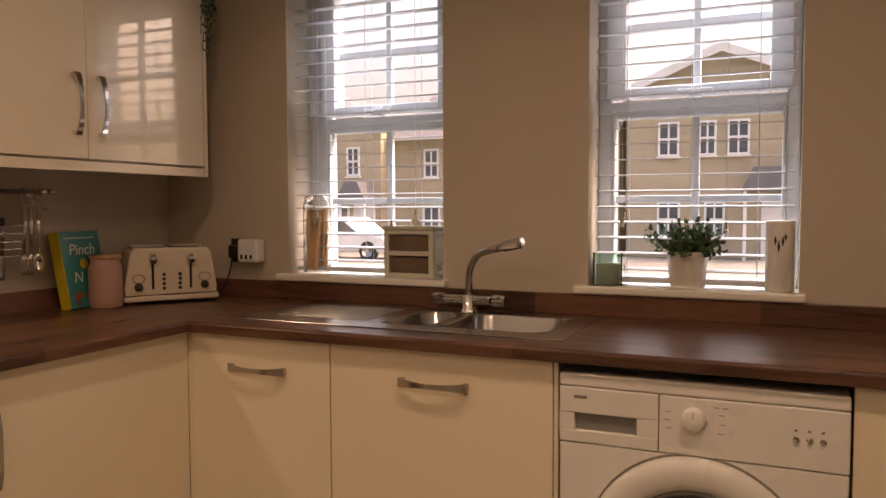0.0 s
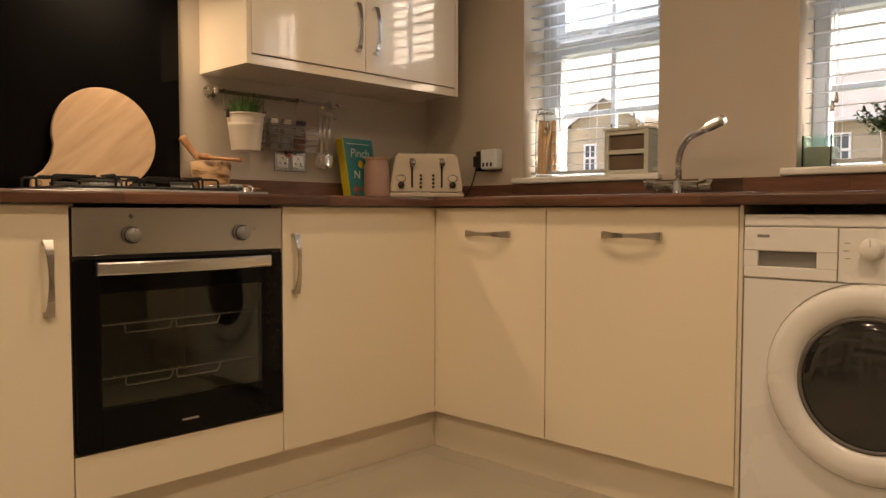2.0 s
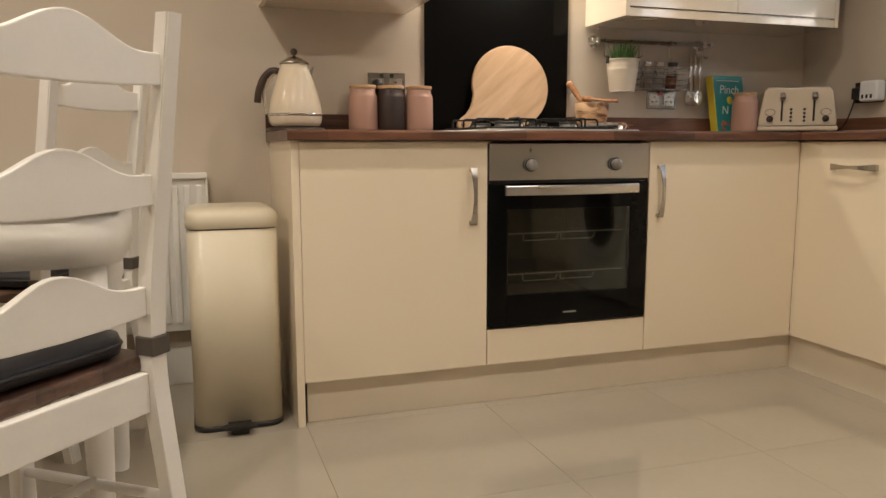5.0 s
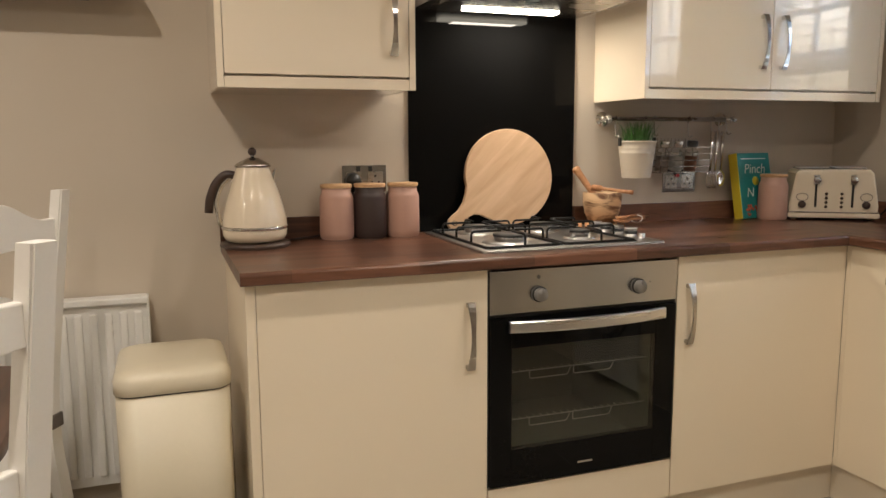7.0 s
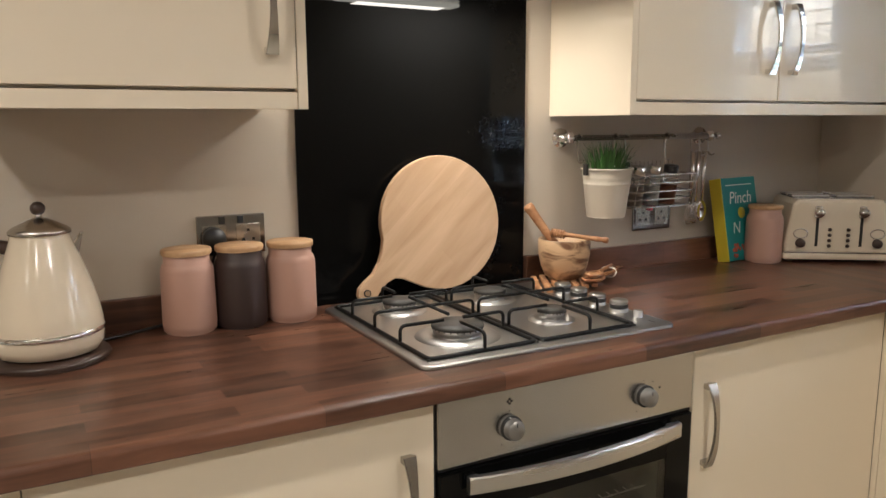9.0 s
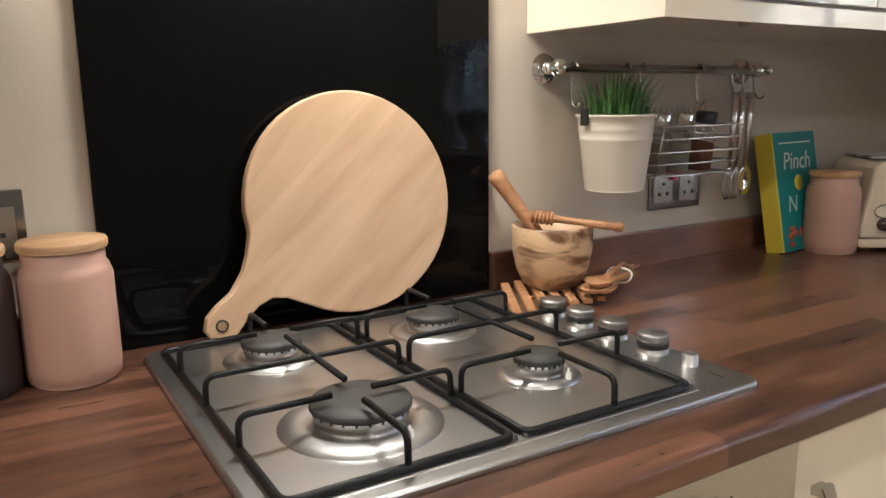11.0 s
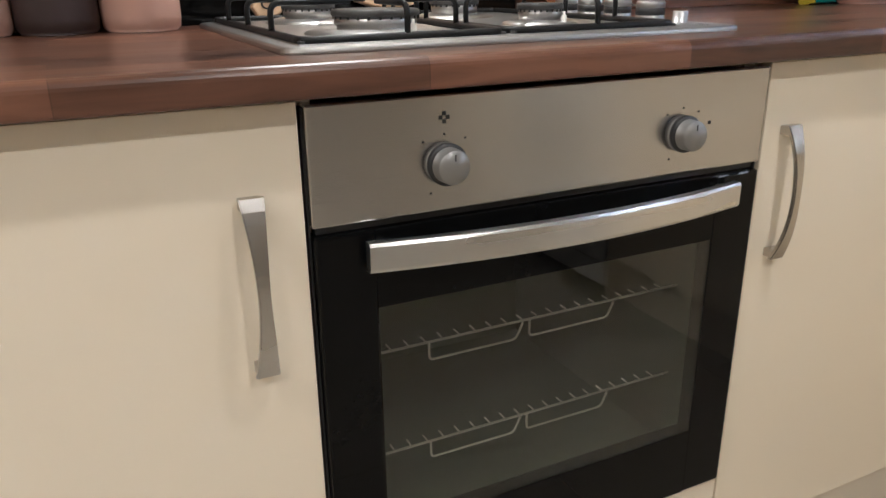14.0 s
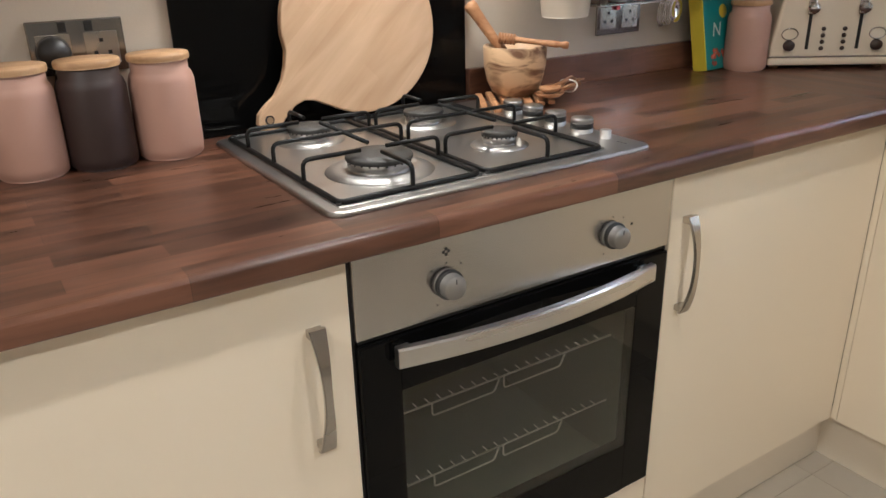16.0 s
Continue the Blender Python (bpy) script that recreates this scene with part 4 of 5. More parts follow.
part("spout", moved(slab([(0.0, 0.0), (0.024, 0.034), (0.030, 0.036), (0.018, -0.012), (0.006, -0.03)], 0.022, None, 0.002), pose(kc[0] + 0.046 * 0.15 - 0.011, kc[1] + 0.040, ZW + 0.192, 0, 0, 90)), CHROME, kt)
part("power_cord", tube(rounded([(0.09, -0.49, ZW + 0.004), (0.06, -0.42, ZW + 0.004), (0.035, -0.36, ZW + 0.006), (0.03, -0.26, ZW + 0.02), (0.02, -0.22, 1.05)], 0.04, 6), 0.003, 8), BLACKPL, kt)


def canister(x, y, material, label):
    c = thing("storage_canister", (x, y, ZW), label, "canister", "storage canisters")
    part("jar", lathe([(0, 0.0008), (0.047, 0.0008), (0.052, 0.006), (0.0535, 0.020), (0.0525, 0.128), (0.049, 0.140), (0.0455, 0.144), (0.0455, 0.158), (0.043, 0.160), (0, 0.160)], (x, y, ZW), 48), material, c)
    part("lid", lathe([(0, 0.1603), (0.0485, 0.1603), (0.0495, 0.163), (0.0495, 0.169), (0.048, 0.1715), (0, 0.172)], (x, y, ZW), 48), BEECH, c, "pale wooden lid")


canister(0.076, -0.292, PINK, "dusty pink ceramic canister with a wooden lid")
canister(0.078, -0.186, BROWNCER, "dark brown ceramic canister with a wooden lid")
canister(0.080, -0.078, PINK, "dusty pink ceramic canister with a wooden lid")
canister(0.135, 1.372, PINK, "dusty pink ceramic canister beside the toaster")

# round board with a curved neck, leaning on the splashback
R = 0.162
outline = []
for k in range(0, 41):
    a = radians(-120 + 300 * k / 40)
    outline.append((R * math.cos(a), R * math.sin(a)))
outline += [(-0.158, -0.030), (-0.164, -0.060), (-0.172, -0.082), (-0.190, -0.108), (-0.212, -0.124), (-0.226, -0.138), (-0.230, -0.155), (-0.222, -0.168), (-0.205, -0.172), (-0.188, -0.166), (-0.172, -0.148), (-0.154, -0.131), (-0.134, -0.123), (-0.112, -0.126), (-0.096, -0.134)]
bd = thing("chopping_board", (0.05, 0.30, ZW), "round pale wooden chopping board leaning on the splashback", "chopping board")
lean = Matrix.Translation((0.0535, 0.311, ZW + 0.181)) @ pose(0, 0, 0, 0, -7, 0) @ pose(0, 0, 0, 0, 0, 90)
part("board", slab(outline, 0.018, lean, 0.003), BOARDW, bd)
part("hang_hole", moved(lathe([(0.0065, -0.0012), (0.0085, -0.0012), (0.0085, 0.003), (0.0065, 0.003)], (0, 0, 0), 20), lean @ pose(-0.208, 0.0, -0.150, 90, 0, 0)), BLACKPL, bd)
mt = thing("mortar", (0.115, 0.640, ZW), "olive wood mortar bowl with strong dark grain", "mortar")
mc = (0.092, 0.652, ZW + 0.016)
part("bowl", lathe([(0, 0), (0.036, 0.0), (0.049, 0.008), (0.060, 0.032), (0.0665, 0.064), (0.0680, 0.102), (0.0665, 0.105), (0.058, 0.104), (0.055, 0.07), (0.040, 0.02), (0, 0.012)], mc, 48), OLIVE, mt)
ps = thing("pestle", (0.07, 0.61, ZW + 0.03), "wooden pestle leaning in the mortar", "pestle")
pt, pb = Vector((0.030, 0.575, ZW + 0.208)), Vector((0.104, 0.662, ZW + 0.050))
pd_ = (pt - pb)
part("shaft", lathe([(0, 0), (0.014, 0.004), (0.0165, 0.018), (0.012, 0.05), (0.0105, 0.10), (0.0125, pd_.length - 0.025), (0.0145, pd_.length - 0.012), (0.012, pd_.length - 0.003), (0, pd_.length)], pb, 20, pd_.to_track_quat("Z", "Y").to_matrix().to_4x4()), SPOONW, ps)
hd = thing("honey_dipper", (0.15, 0.64, ZW + 0.11), "wooden honey dipper lying across the mortar", "honey dipper")
ha, hb_ = Vector((0.086, 0.612, ZW + 0.138)), Vector((0.200, 0.708, ZW + 0.124))
hl = (hb_ - ha).length
prof = [(0, 0)]
for k in range(6):
    prof += [(0.0115, 0.002 + k * 0.0062), (0.0115, 0.0052 + k * 0.0062), (0.007, 0.0056 + k * 0.0062), (0.007, 0.0078 + k * 0.0062)]
prof += [(0.006, 0.044), (0.0055, 0.08), (0.007, hl - 0.025), (0.0055, hl - 0.018), (0.008, hl - 0.010), (0.0075, hl - 0.002), (0, hl)]
part("dipper", lathe(prof, ha, 20, (hb_ - ha).to_track_quat("Z", "Y").to_matrix().to_4x4()), SPOONW, hd)
tv = thing("wooden_trivet", (0.12, 0.64, ZW), "slatted wooden trivet under the mortar", "trivet")
for k in range(7):
    a = -0.085 + k * 0.028
    part("slat", moved(box(-0.092, 0.092, -0.0075, 0.0075, 0.006, 0.0155, 0.002), pose(0.108, 0.640 + a, ZW, 0, 0, -30)), SPOONW, tv)
part("cross_bar", moved(box(-0.006, 0.006, -0.085, 0.085, 0.0005, 0.006), pose(0.108, 0.640, ZW, 0, 0, -10)), SPOONW, tv)
bu_ = thing("wooden_utensils", (0.20, 0.74, ZW), "bundle of carved wooden spoons tied with string", "utensils")
for k, (dx, tip, zz) in enumerate(((-0.012, 12, 0.010), (0.012, -8, 0.011), (0.0, 2, 0.021))):
    m_ = pose(0.140 + dx, 0.752, ZW + zz + 0.016, 0, 0, 28 + tip)
    part("spoon_handle", moved(tube([(0, -0.06, 0), (0, 0.0, 0.002), (0, 0.05, 0.001)], [0.006, 0.005, 0.006], 10), m_), SPOONW, bu_)
    part("spoon_bowl", moved(lathe([(0, -0.006), (0.014, -0.004), (0.021, 0.002), (0.022, 0.005), (0.016, 0.003), (0, 0.0)], (0, 0, 0), 20), m_ @ pose(0, -0.085, 0.0) @ Matrix.Diagonal((1, 1.7, 1, 1))), SPOONW, bu_)
for k in range(4):
    m_ = pose(0.140, 0.752, ZW + 0.026, 0, 0, 28)
    part("fork_tine", moved(rod((-0.012 + k * 0.008, 0.05, 0.008), (-0.015 + k * 0.010, 0.085, 0.006), 0.0025, 0.0018, 6), m_), SPOONW, bu_)
part("string", moved(tube([(0.022 * math.cos(a), 0.02 + 0.004 * math.sin(3 * a), 0.010 + 0.014 * math.sin(a)) for a in [2 * math.pi * k / 24 for k in range(24)]], 0.0018, 6, True), pose(0.140, 0.752, ZW + 0.016, 0, 0, 28)), SILL, bu_, "pale string tie")


# ---- sockets ----
# polished chrome, darkened in colour to stand for its dark reflections
SOCKETM = mat("chrome_plate_dark_reflection", (0.34, 0.33, 0.32), 0.16, 1.0, vary=0.04, bump=0.0)


def socket(label, at, face, plug=None):
    """A metal double socket plate; built facing +x at the origin, 146 wide and 86 high."""
    m_ = Matrix.Translation(at) @ (pose(0, 0, 0, 0, 0, -90) if face == "y" else Matrix())
    s = thing("wall_socket", at, label, "socket", "sockets")
    part("plate", moved(box(0.0003, 0.006, -0.073, 0.073, -0.043, 0.043, 0.002), m_), SOCKETM if face == "x" else BLACKPL, s)
    for dy in (-0.036, 0.036):
        part("insert", moved(box(0.006, 0.0072, dy - 0.026, dy + 0.026, -0.030, 0.022, 0.001), m_), BLACKPL if face == "y" else NICKEL, s)
        part("switch", moved(box(0.0062, 0.010, dy - 0.006 - dy * 0.45, dy + 0.006 - dy * 0.45, 0.024, 0.040, 0.001), m_), BLACKPL, s)
        part("pin_slot", merged(*[moved(box(0.0072, 0.0076, dy + a - 0.003, dy + a + 0.003, b - 0.003, b + 0.003), m_) for a, b in ((0, 0.008), (-0.011, -0.012), (0.011, -0.012))]), DARKGAP, s)
    return s


socket("chrome double wall socket above the canisters", (0, -0.183, 1.072), "x")
socket("chrome double wall socket with a red switch mark", (0, 1.040, 1.038), "x")
socket("black double wall socket with plugs in it", (0.378, WY, 1.058), "y")
pg = thing("plug", (0.02, -0.22, 1.06), "black mains plug in the wall socket", "plug", "plugs")
part("plug_body", moved(lathe([(0, 0), (0.024, 0), (0.026, 0.006), (0.022, 0.026), (0, 0.030)], (0, 0, 0), 24), pose(0.0078, -0.222, 1.066, 0, 90, 0)), BLACKPL, pg)
rs = thing("red_switch_mark", (0.012, 1.03, 1.05), "small red plug top in the chrome socket", "plug", "plugs")
part("red_button", box(0.0102, 0.016, 1.022, 1.034, 1.052, 1.064, 0.002), mat("red_plastic", (0.45, 0.03, 0.04), 0.4), rs)
pg2 = thing("plug", (0.335, 1.78, 1.05), "black mains plug with its cord hanging to the worktop", "plug", "plugs")
part("plug_body", box(0.318, 0.356, 1.760, 1.792, 1.030, 1.078, 0.005), BLACKPL, pg2)
part("cord", tube(rounded([(0.335, 1.765, 1.032), (0.333, 1.755, 0.99), (0.325, 1.74, 0.94), (0.30, 1.735, 0.905), (0.26, 1.72, 0.894)], 0.03, 6), 0.0032, 8), BLACKPL, pg2)
ad = thing("charger_block", (0.418, 1.76, 1.02), "white charger block with three sockets in the wall socket", "charger")
part("block_body", box(0.374, 0.462, 1.742, 1.792, 1.018, 1.102, 0.010, 3), UPVC, ad)
for k in range(3):
    part("port", box(0.389 + k * 0.021, 0.399 + k * 0.021, 1.7405, 1.7422, 1.030, 1.046), DARKGAP, ad)

# ---- rail with hooks ----
rl = thing("utensil_rail", (0.04, 0.97, 1.268), "steel wall rail with hooks under the wall cabinet", "rail")
part("bar", rod((0.042, 0.690, 1.266), (0.042, 1.245, 1.266), 0.0078, seg=16), NICKEL, rl)
for y in (0.702, 1.222):
    part("bracket", merged(rod((0.0005, y, 1.266), (0.008, y, 1.266), 0.026, 0.024, 24), rod((0.008, y, 1.266), (0.042, y, 1.266), 0.010, 0.012, 16), lathe([(0, -0.016), (0.010, -0.013), (0.014, 0), (0.010, 0.013), (0, 0.016)], (0.042, y, 1.266), 18)), CHROME, rl)
    part("finial", moved(lathe([(0, 0), (0.006, 0), (0.011, 0.008), (0.009, 0.016), (0, 0.02)], (0, 0, 0), 16), pose(0.042, 0.690 if y < 1 else 1.245, 1.266, 90 if y < 1 else -90, 0, 0)), CHROME, rl)


def s_hook(y, drop):
    pts = [(0.052, y, 1.266)] + [(0.042 + 0.0095 * math.cos(a), y, 1.266 + 0.0095 * math.sin(a)) for a in (0.6, 1.2, 1.8, 2.4, 3.0)] + [(0.034, y, 1.24), (0.038, y, 1.266 - drop)] + [(0.049 + 0.011 * math.cos(a), y, 1.266 - drop + 0.011 * math.sin(a)) for a in (3.4, 4.0, 4.7, 5.4, 6.0)]
    part("hook", tube(pts, 0.0026, 7), NICKEL, rl)


for y, dr_ in ((0.735, 0.055), (0.86, 0.05), (0.90, 0.05), (1.05, 0.055), (1.155, 0.035), (1.19, 0.045), (1.225, 0.045)):
    s_hook(y, dr_)

PAIL = mat("cream_pail_metal", (0.70, 0.64, 0.53), 0.35, vary=0.03, bump=0.01)
GRASS = mat("potted_grass", (0.05, 0.13, 0.025), 0.5, vary=0.3, scale=30, island=0.35, bump=0.0)
pl = thing("hanging_herb_pot", (0.078, 0.795, 1.06), "cream metal pail with green grass hung on the rail", "plant pot")
pc = (0.088, 0.792, 1.058)
part("pail", lathe([(r_ * 1.17, z_) for r_, z_ in [(0, 0), (0.042, 0), (0.0435, 0.003), (0.0525, 0.085), (0.0535, 0.087), (0.0535, 0.090), (0.0530, 0.092), (0.0540, 0.102), (0.0548, 0.104), (0.0545, 0.107), (0.0560, 0.124), (0.0590, 0.126), (0.0590, 0.130), (0.0565, 0.130), (0.054, 0.115), (0, 0.112)]], pc, 44), PAIL, pl)
part("pail_handle", tube([(0.088 + 0.01 * math.sin(a), 0.792 - 0.070 * math.cos(a), 1.180 + 0.012 * math.sin(a)) for a in [math.pi * k / 12 for k in range(13)]], 0.0018, 6), NICKEL, pl)
for ya in (0.717, 0.860):
    part("pail_lug", box(0.080, 0.096, ya, ya + 0.007, 1.170, 1.200, 0.002), BLACKPL, pl)
rnd = random.Random(4)
gb = bmesh.new()
for k in range(230):
    a, r_ = rnd.uniform(0, 6.283), 0.055 * math.sqrt(rnd.random())
    bx, by = pc[0] + r_ * math.cos(a), pc[1] + r_ * math.sin(a)
    ln, ou = rnd.uniform(0.055, 0.098), rnd.uniform(0.2, 0.75)
    dx, dy = math.cos(a) * ou, math.sin(a) * ou
    w_, sx, sy = rnd.uniform(0.0016, 0.003), -math.sin(a), math.cos(a)
    ring = []
    for q in (0, 0.4, 0.75, 1.0):
        px, py, pz = bx + dx * ln * q * q * 0.7, by + dy * ln * q * q * 0.7, 1.170 + ln * q * (1 - 0.15 * ou * q)
        px = max(px, 0.012)
        ring.append((gb.verts.new((px - sx * w_ * (1 - q * 0.9), py - sy * w_ * (1 - q * 0.9), pz)), gb.verts.new((px + sx * w_ * (1 - q * 0.9), py + sy * w_ * (1 - q * 0.9), pz))))
    for (p, q), (s_, t_) in zip(ring, ring[1:]):
        gb.faces.new((p, q, t_, s_))
tagged(part("grass", gb, GRASS, pl, "thin green grass blades"), kind="stuff")

WIRE = mat("basket_wire", (0.55, 0.53, 0.5), 0.25, 1.0, bump=0.0)
bk = thing("wire_basket", (0.06, 1.0, 1.07), "chrome wire spice basket hung on the rail", "basket")
bx0, bx1, by0, by1, bz0, bz1 = 0.016, 0.088, 0.890, 1.110, 1.072, 1.185
for z, sh in ((bz0, 0.0), (bz0 + 0.022, 0.004), (bz0 + 0.044, 0.008), (bz0 + 0.068, 0.012), (bz1 - 0.022, 0.016)):
    part("wire", tube(rounded([(bx0, by0 + 0.02, z), (bx0, by0, z), (bx1 + sh, by0, z), (bx1 + sh, by1, z), (bx0, by1, z), (bx0, by0 + 0.02, z)], 0.008), 0.0017, 6), WIRE, bk)
for k in range(14):
    y = by0 + 0.008 + k * (by1 - by0 - 0.016) / 13
    part("wire", tube(rounded([(bx0, y, bz1 + 0.012), (bx0, y, bz0), (bx1, y, bz0), (bx1 + 0.001, y, bz0 + 0.004)], 0.004, 3), 0.0010, 5), WIRE, bk)
for k in range(2):
    y = by0 + 0.002 + k * (by1 - by0 - 0.004)
    part("wire", tube([(bx1, y, bz0), (bx1 + 0.018, y, bz1 - 0.02)], 0.0017, 6), WIRE, bk)
for k, (y, lidm) in enumerate(((0.925, CHROME), (0.985, CHROME), (1.050, BLACKPL))):
    sp = thing("spice_jar", (0.052, y, bz0 + 0.003), "small glass spice jar lying in the wire basket", "jar", "spice jars")
    m_ = pose(0.050, y, bz0 + 0.003, 0, 8, 0)
    part("jar_glass", moved(lathe([(0, 0), (0.021, 0), (0.023, 0.004), (0.023, 0.075), (0.017, 0.085), (0.017, 0.092)], (0, 0, 0), 22), m_), CLEAR, sp)
    part("contents", moved(lathe([(0, 0.002), (0.0205, 0.003), (0.0205, 0.055), (0, 0.057)], (0, 0, 0), 18), m_), mat("spice", ((0.30, 0.24, 0.18), (0.38, 0.34, 0.28), (0.2, 0.08, 0.04))[k], 0.8, vary=0.3, fine=300), sp)
    part("cap", moved(lathe([(0, 0.092), (0.020, 0.092), (0.0205, 0.110), (0.019, 0.113), (0, 0.1135)], (0, 0, 0), 22), m_), lidm, sp)


def hung_utensil(y, head, label):
    u = thing("kitchen_utensil", (0.042, y, 1.02), label, "utensil", "hanging utensils")
    part("handle", tube([(0.049, y, 1.222), (0.047, y, 1.15), (0.044, y, 1.075)], [0.0074, 0.0062, 0.004], 9), CHROME, u)
    if head == "spoon":
        part("head", moved(lathe([(0, -0.004), (0.012, -0.003), (0.020, 0.002), (0.021, 0.004), (0.013, 0.001), (0, -0.001)], (0, 0, 0), 22), pose(0.042, y, 1.045, 0, 90, 0) @ Matrix.Diagonal((1.5, 1, 1, 1))), CHROME, u)
    else:
        for k in range(5):
            o = (k - 2) * 0.006
            part("loop", tube([(0.044, y, 1.08), (0.042, y + o, 1.055), (0.042, y + o * 1.3, 1.025), (0.042, y + o * 0.5, 1.008)], 0.0015, 6), CHROME, u)


hung_utensil(1.150, "whisk", "small steel whisk hung on the rail")
hung_utensil(1.172, "whisk", "small steel fork hung on the rail")
hung_utensil(1.198, "spoon", "steel serving spoon hung on the rail")


# ---- book, toaster ----
def text(name, body, size, m_, material, parent):
    cu = bpy.data.curves.new(name, "FONT")
    cu.body, cu.size, cu.extrude, cu.align_x, cu.shear = body, size, 0.0002, "CENTER", 0.2
    tmp = bpy.data.objects.new(name, cu)
    me = bpy.data.meshes.new_from_object(tmp)
    bpy.data.objects.remove(tmp)
    bm = bmesh.new()
    bm.from_mesh(me)
    bpy.data.meshes.remove(me)
    return part(name, moved(bm, m_), material, parent)


TEAL = mat("teal_cover", (0.016, 0.21, 0.21), 0.35, vary=0.05)
YELLOW = mat("yellow_spine", (0.62, 0.50, 0.03), 0.4, vary=0.04)
PAPER = mat("white_print", (0.75, 0.74, 0.68), 0.5)
REDP = mat("red_print", (0.45, 0.08, 0.04), 0.5, vary=0.4, scale=60)
book = thing("cookbook", (0.07, 1.36, ZW), "teal cookbook with a yellow spine leaning on the wall", "book")
bm_ = Matrix.Translation((0.110, 1.258, ZW + 0.0045)) @ pose(0, 0, 0, 0, -11, 6)
part("pages", moved(box(-0.036, -0.003, 0.003, 0.168, 0.003, 0.247), bm_), PAPER, book)
part("spine", moved(box(-0.039, 0.0, -0.0015, 0.0025, 0.0, 0.250, 0.001), bm_), YELLOW, book, "yellow spine")
cover = part("cover", moved(box(-0.0027, 0.0, 0.003, 0.171, 0.0, 0.250, 0.0008), bm_), TEAL, book, "teal front cover")
part("back_cover", moved(box(-0.039, -0.0363, 0.003, 0.171, 0.0, 0.250, 0.0008), bm_), TEAL, book)
face_m = bm_ @ Matrix.Translation((0.0003, 0, 0)) @ pose(0, 0, 0, 90, 0, 90)
text("title", "Pinch", 0.052, face_m @ Matrix.Translation((0.086, 0.172, 0)), PAPER, cover)
text("title", "N", 0.050, face_m @ Matrix.Translation((0.052, 0.082, 0)), PAPER, cover)
part("cover_dot", moved(lathe([(0, 0), (0.017, 0), (0.017, 0.0005), (0, 0.0005)], (0, 0, 0), 24), face_m @ Matrix.Translation((0.086, 0.142, 0))), YELLOW, cover)
part("cover_strip", moved(box(0.02, 0.150, 0.226, 0.229, 0, 0.0004), face_m), PAPER, cover)
rb = [moved(lathe([(0, 0), (0.006, 0), (0.006, 0.0005), (0, 0.0005)], (0, 0, 0), 10), face_m @ Matrix.Translation((0.018 + rnd.random() * 0.135, 0.012 + rnd.random() * 0.035, 0.0001 * k / 28))) for k in range(28)]
tagged(part("cover_pattern", merged(*rb), REDP, cover), kind="stuff")

TOASTC = mat("toaster_cream_enamel", (0.72, 0.62, 0.47), 0.16, vary=0.02, bump=0.0, coat=0.4, rough_vary=0.03)
to = thing("toaster", (0.19, 1.60, ZW), "cream four-slot toaster with chrome levers on the worktop", "toaster")
tm = Matrix.Translation((0.268, 1.532, ZW)) @ pose(0, 0, 0, 0, 0, -36)
# built with its front at x = 0, looking along +x, width along y
prof_t = [(-0.150, 0.030), (-0.152, 0.055), (-0.132, 0.175), (-0.118, 0.190), (0.118, 0.190), (0.132, 0.175), (0.152, 0.055), (0.150, 0.030)]
part("shell", slab(prof_t, 0.205, tm @ pose(-0.205, 0, 0, 0, 0, 90) @ Matrix.Diagonal((1, -1, 1, 1)), 0.008), TOASTC, to)
part("base", moved(box(-0.212, 0.008, -0.156, 0.156, 0.010, 0.0295, 0.006), tm), TOASTC, to)
part("chrome_line", moved(box(-0.210, 0.0055, -0.1535, 0.1535, 0.0295, 0.034, 0.001), tm), CHROME, to)
for dx in (-0.155, -0.095):
    for dy in (-0.064, 0.064):
        part("slot", moved(box(dx - 0.013, dx + 0.013, dy - 0.056, dy + 0.056, 0.1895, 0.1915), tm), DARKGAP, to)
part("top_plate", moved(box(-0.195, -0.012, -0.122, 0.122, 0.1885, 0.1902, 0.0005), tm), CHROME, to)
for dx in (-0.180, -0.125, -0.070):
    for dy in (-0.064, 0.064):
        part("slot_rim", moved(box(dx - 0.008, dx + 0.008, dy - 0.054, dy + 0.054, 0.190, 0.198, 0.003), tm), CHROME, to)
for dy in (-0.062, 0.062):
    part("lever_slot", moved(box(-0.001, 0.0022, dy - 0.004, dy + 0.004, 0.050, 0.160, 0.001), tm), DARKGAP, to)
    lv = part("lever", moved(merged(rod((0.002, dy, 0.152), (0.022, dy, 0.152), 0.011, 0.013, 18), box(0.002, 0.006, dy - 0.010, dy + 0.010, 0.135, 0.170, 0.003)), tm), CHROME, to)
    sd = 1 if dy > 0 else -1
    part("dial", moved(moved(lathe([(0, 0), (0.0135, 0), (0.0125, 0.012), (0, 0.013)], (0, 0, 0), 20), pose(0.001, sd * 0.108, 0.060, 0, 90, 0)), tm), BROWNPL, to)
    part("dial_arc", moved(tube([(0.002, sd * 0.108 + 0.020 * math.cos(a), 0.088 + 0.014 * math.sin(a)) for a in [2 * math.pi * k / 20 for k in range(20)]], 0.0016, 6, True), tm), CHROME, to)
    for k in range(4):
        part("button", moved(moved(lathe([(0, 0), (0.0055, 0), (0.005, 0.004), (0, 0.0045)], (0, 0, 0), 12), pose(0.001, sd * 0.026, 0.052 + k * 0.016, 0, 90, 0)), tm), BROWNPL, to)
for dx, dy in ((-0.02, -0.13), (-0.02, 0.13), (-0.19, -0.13), (-0.19, 0.13)):
    part("foot", moved(rod((dx, dy, 0.0006), (dx, dy, 0.011), 0.011, seg=12), tm), CHROME, to)

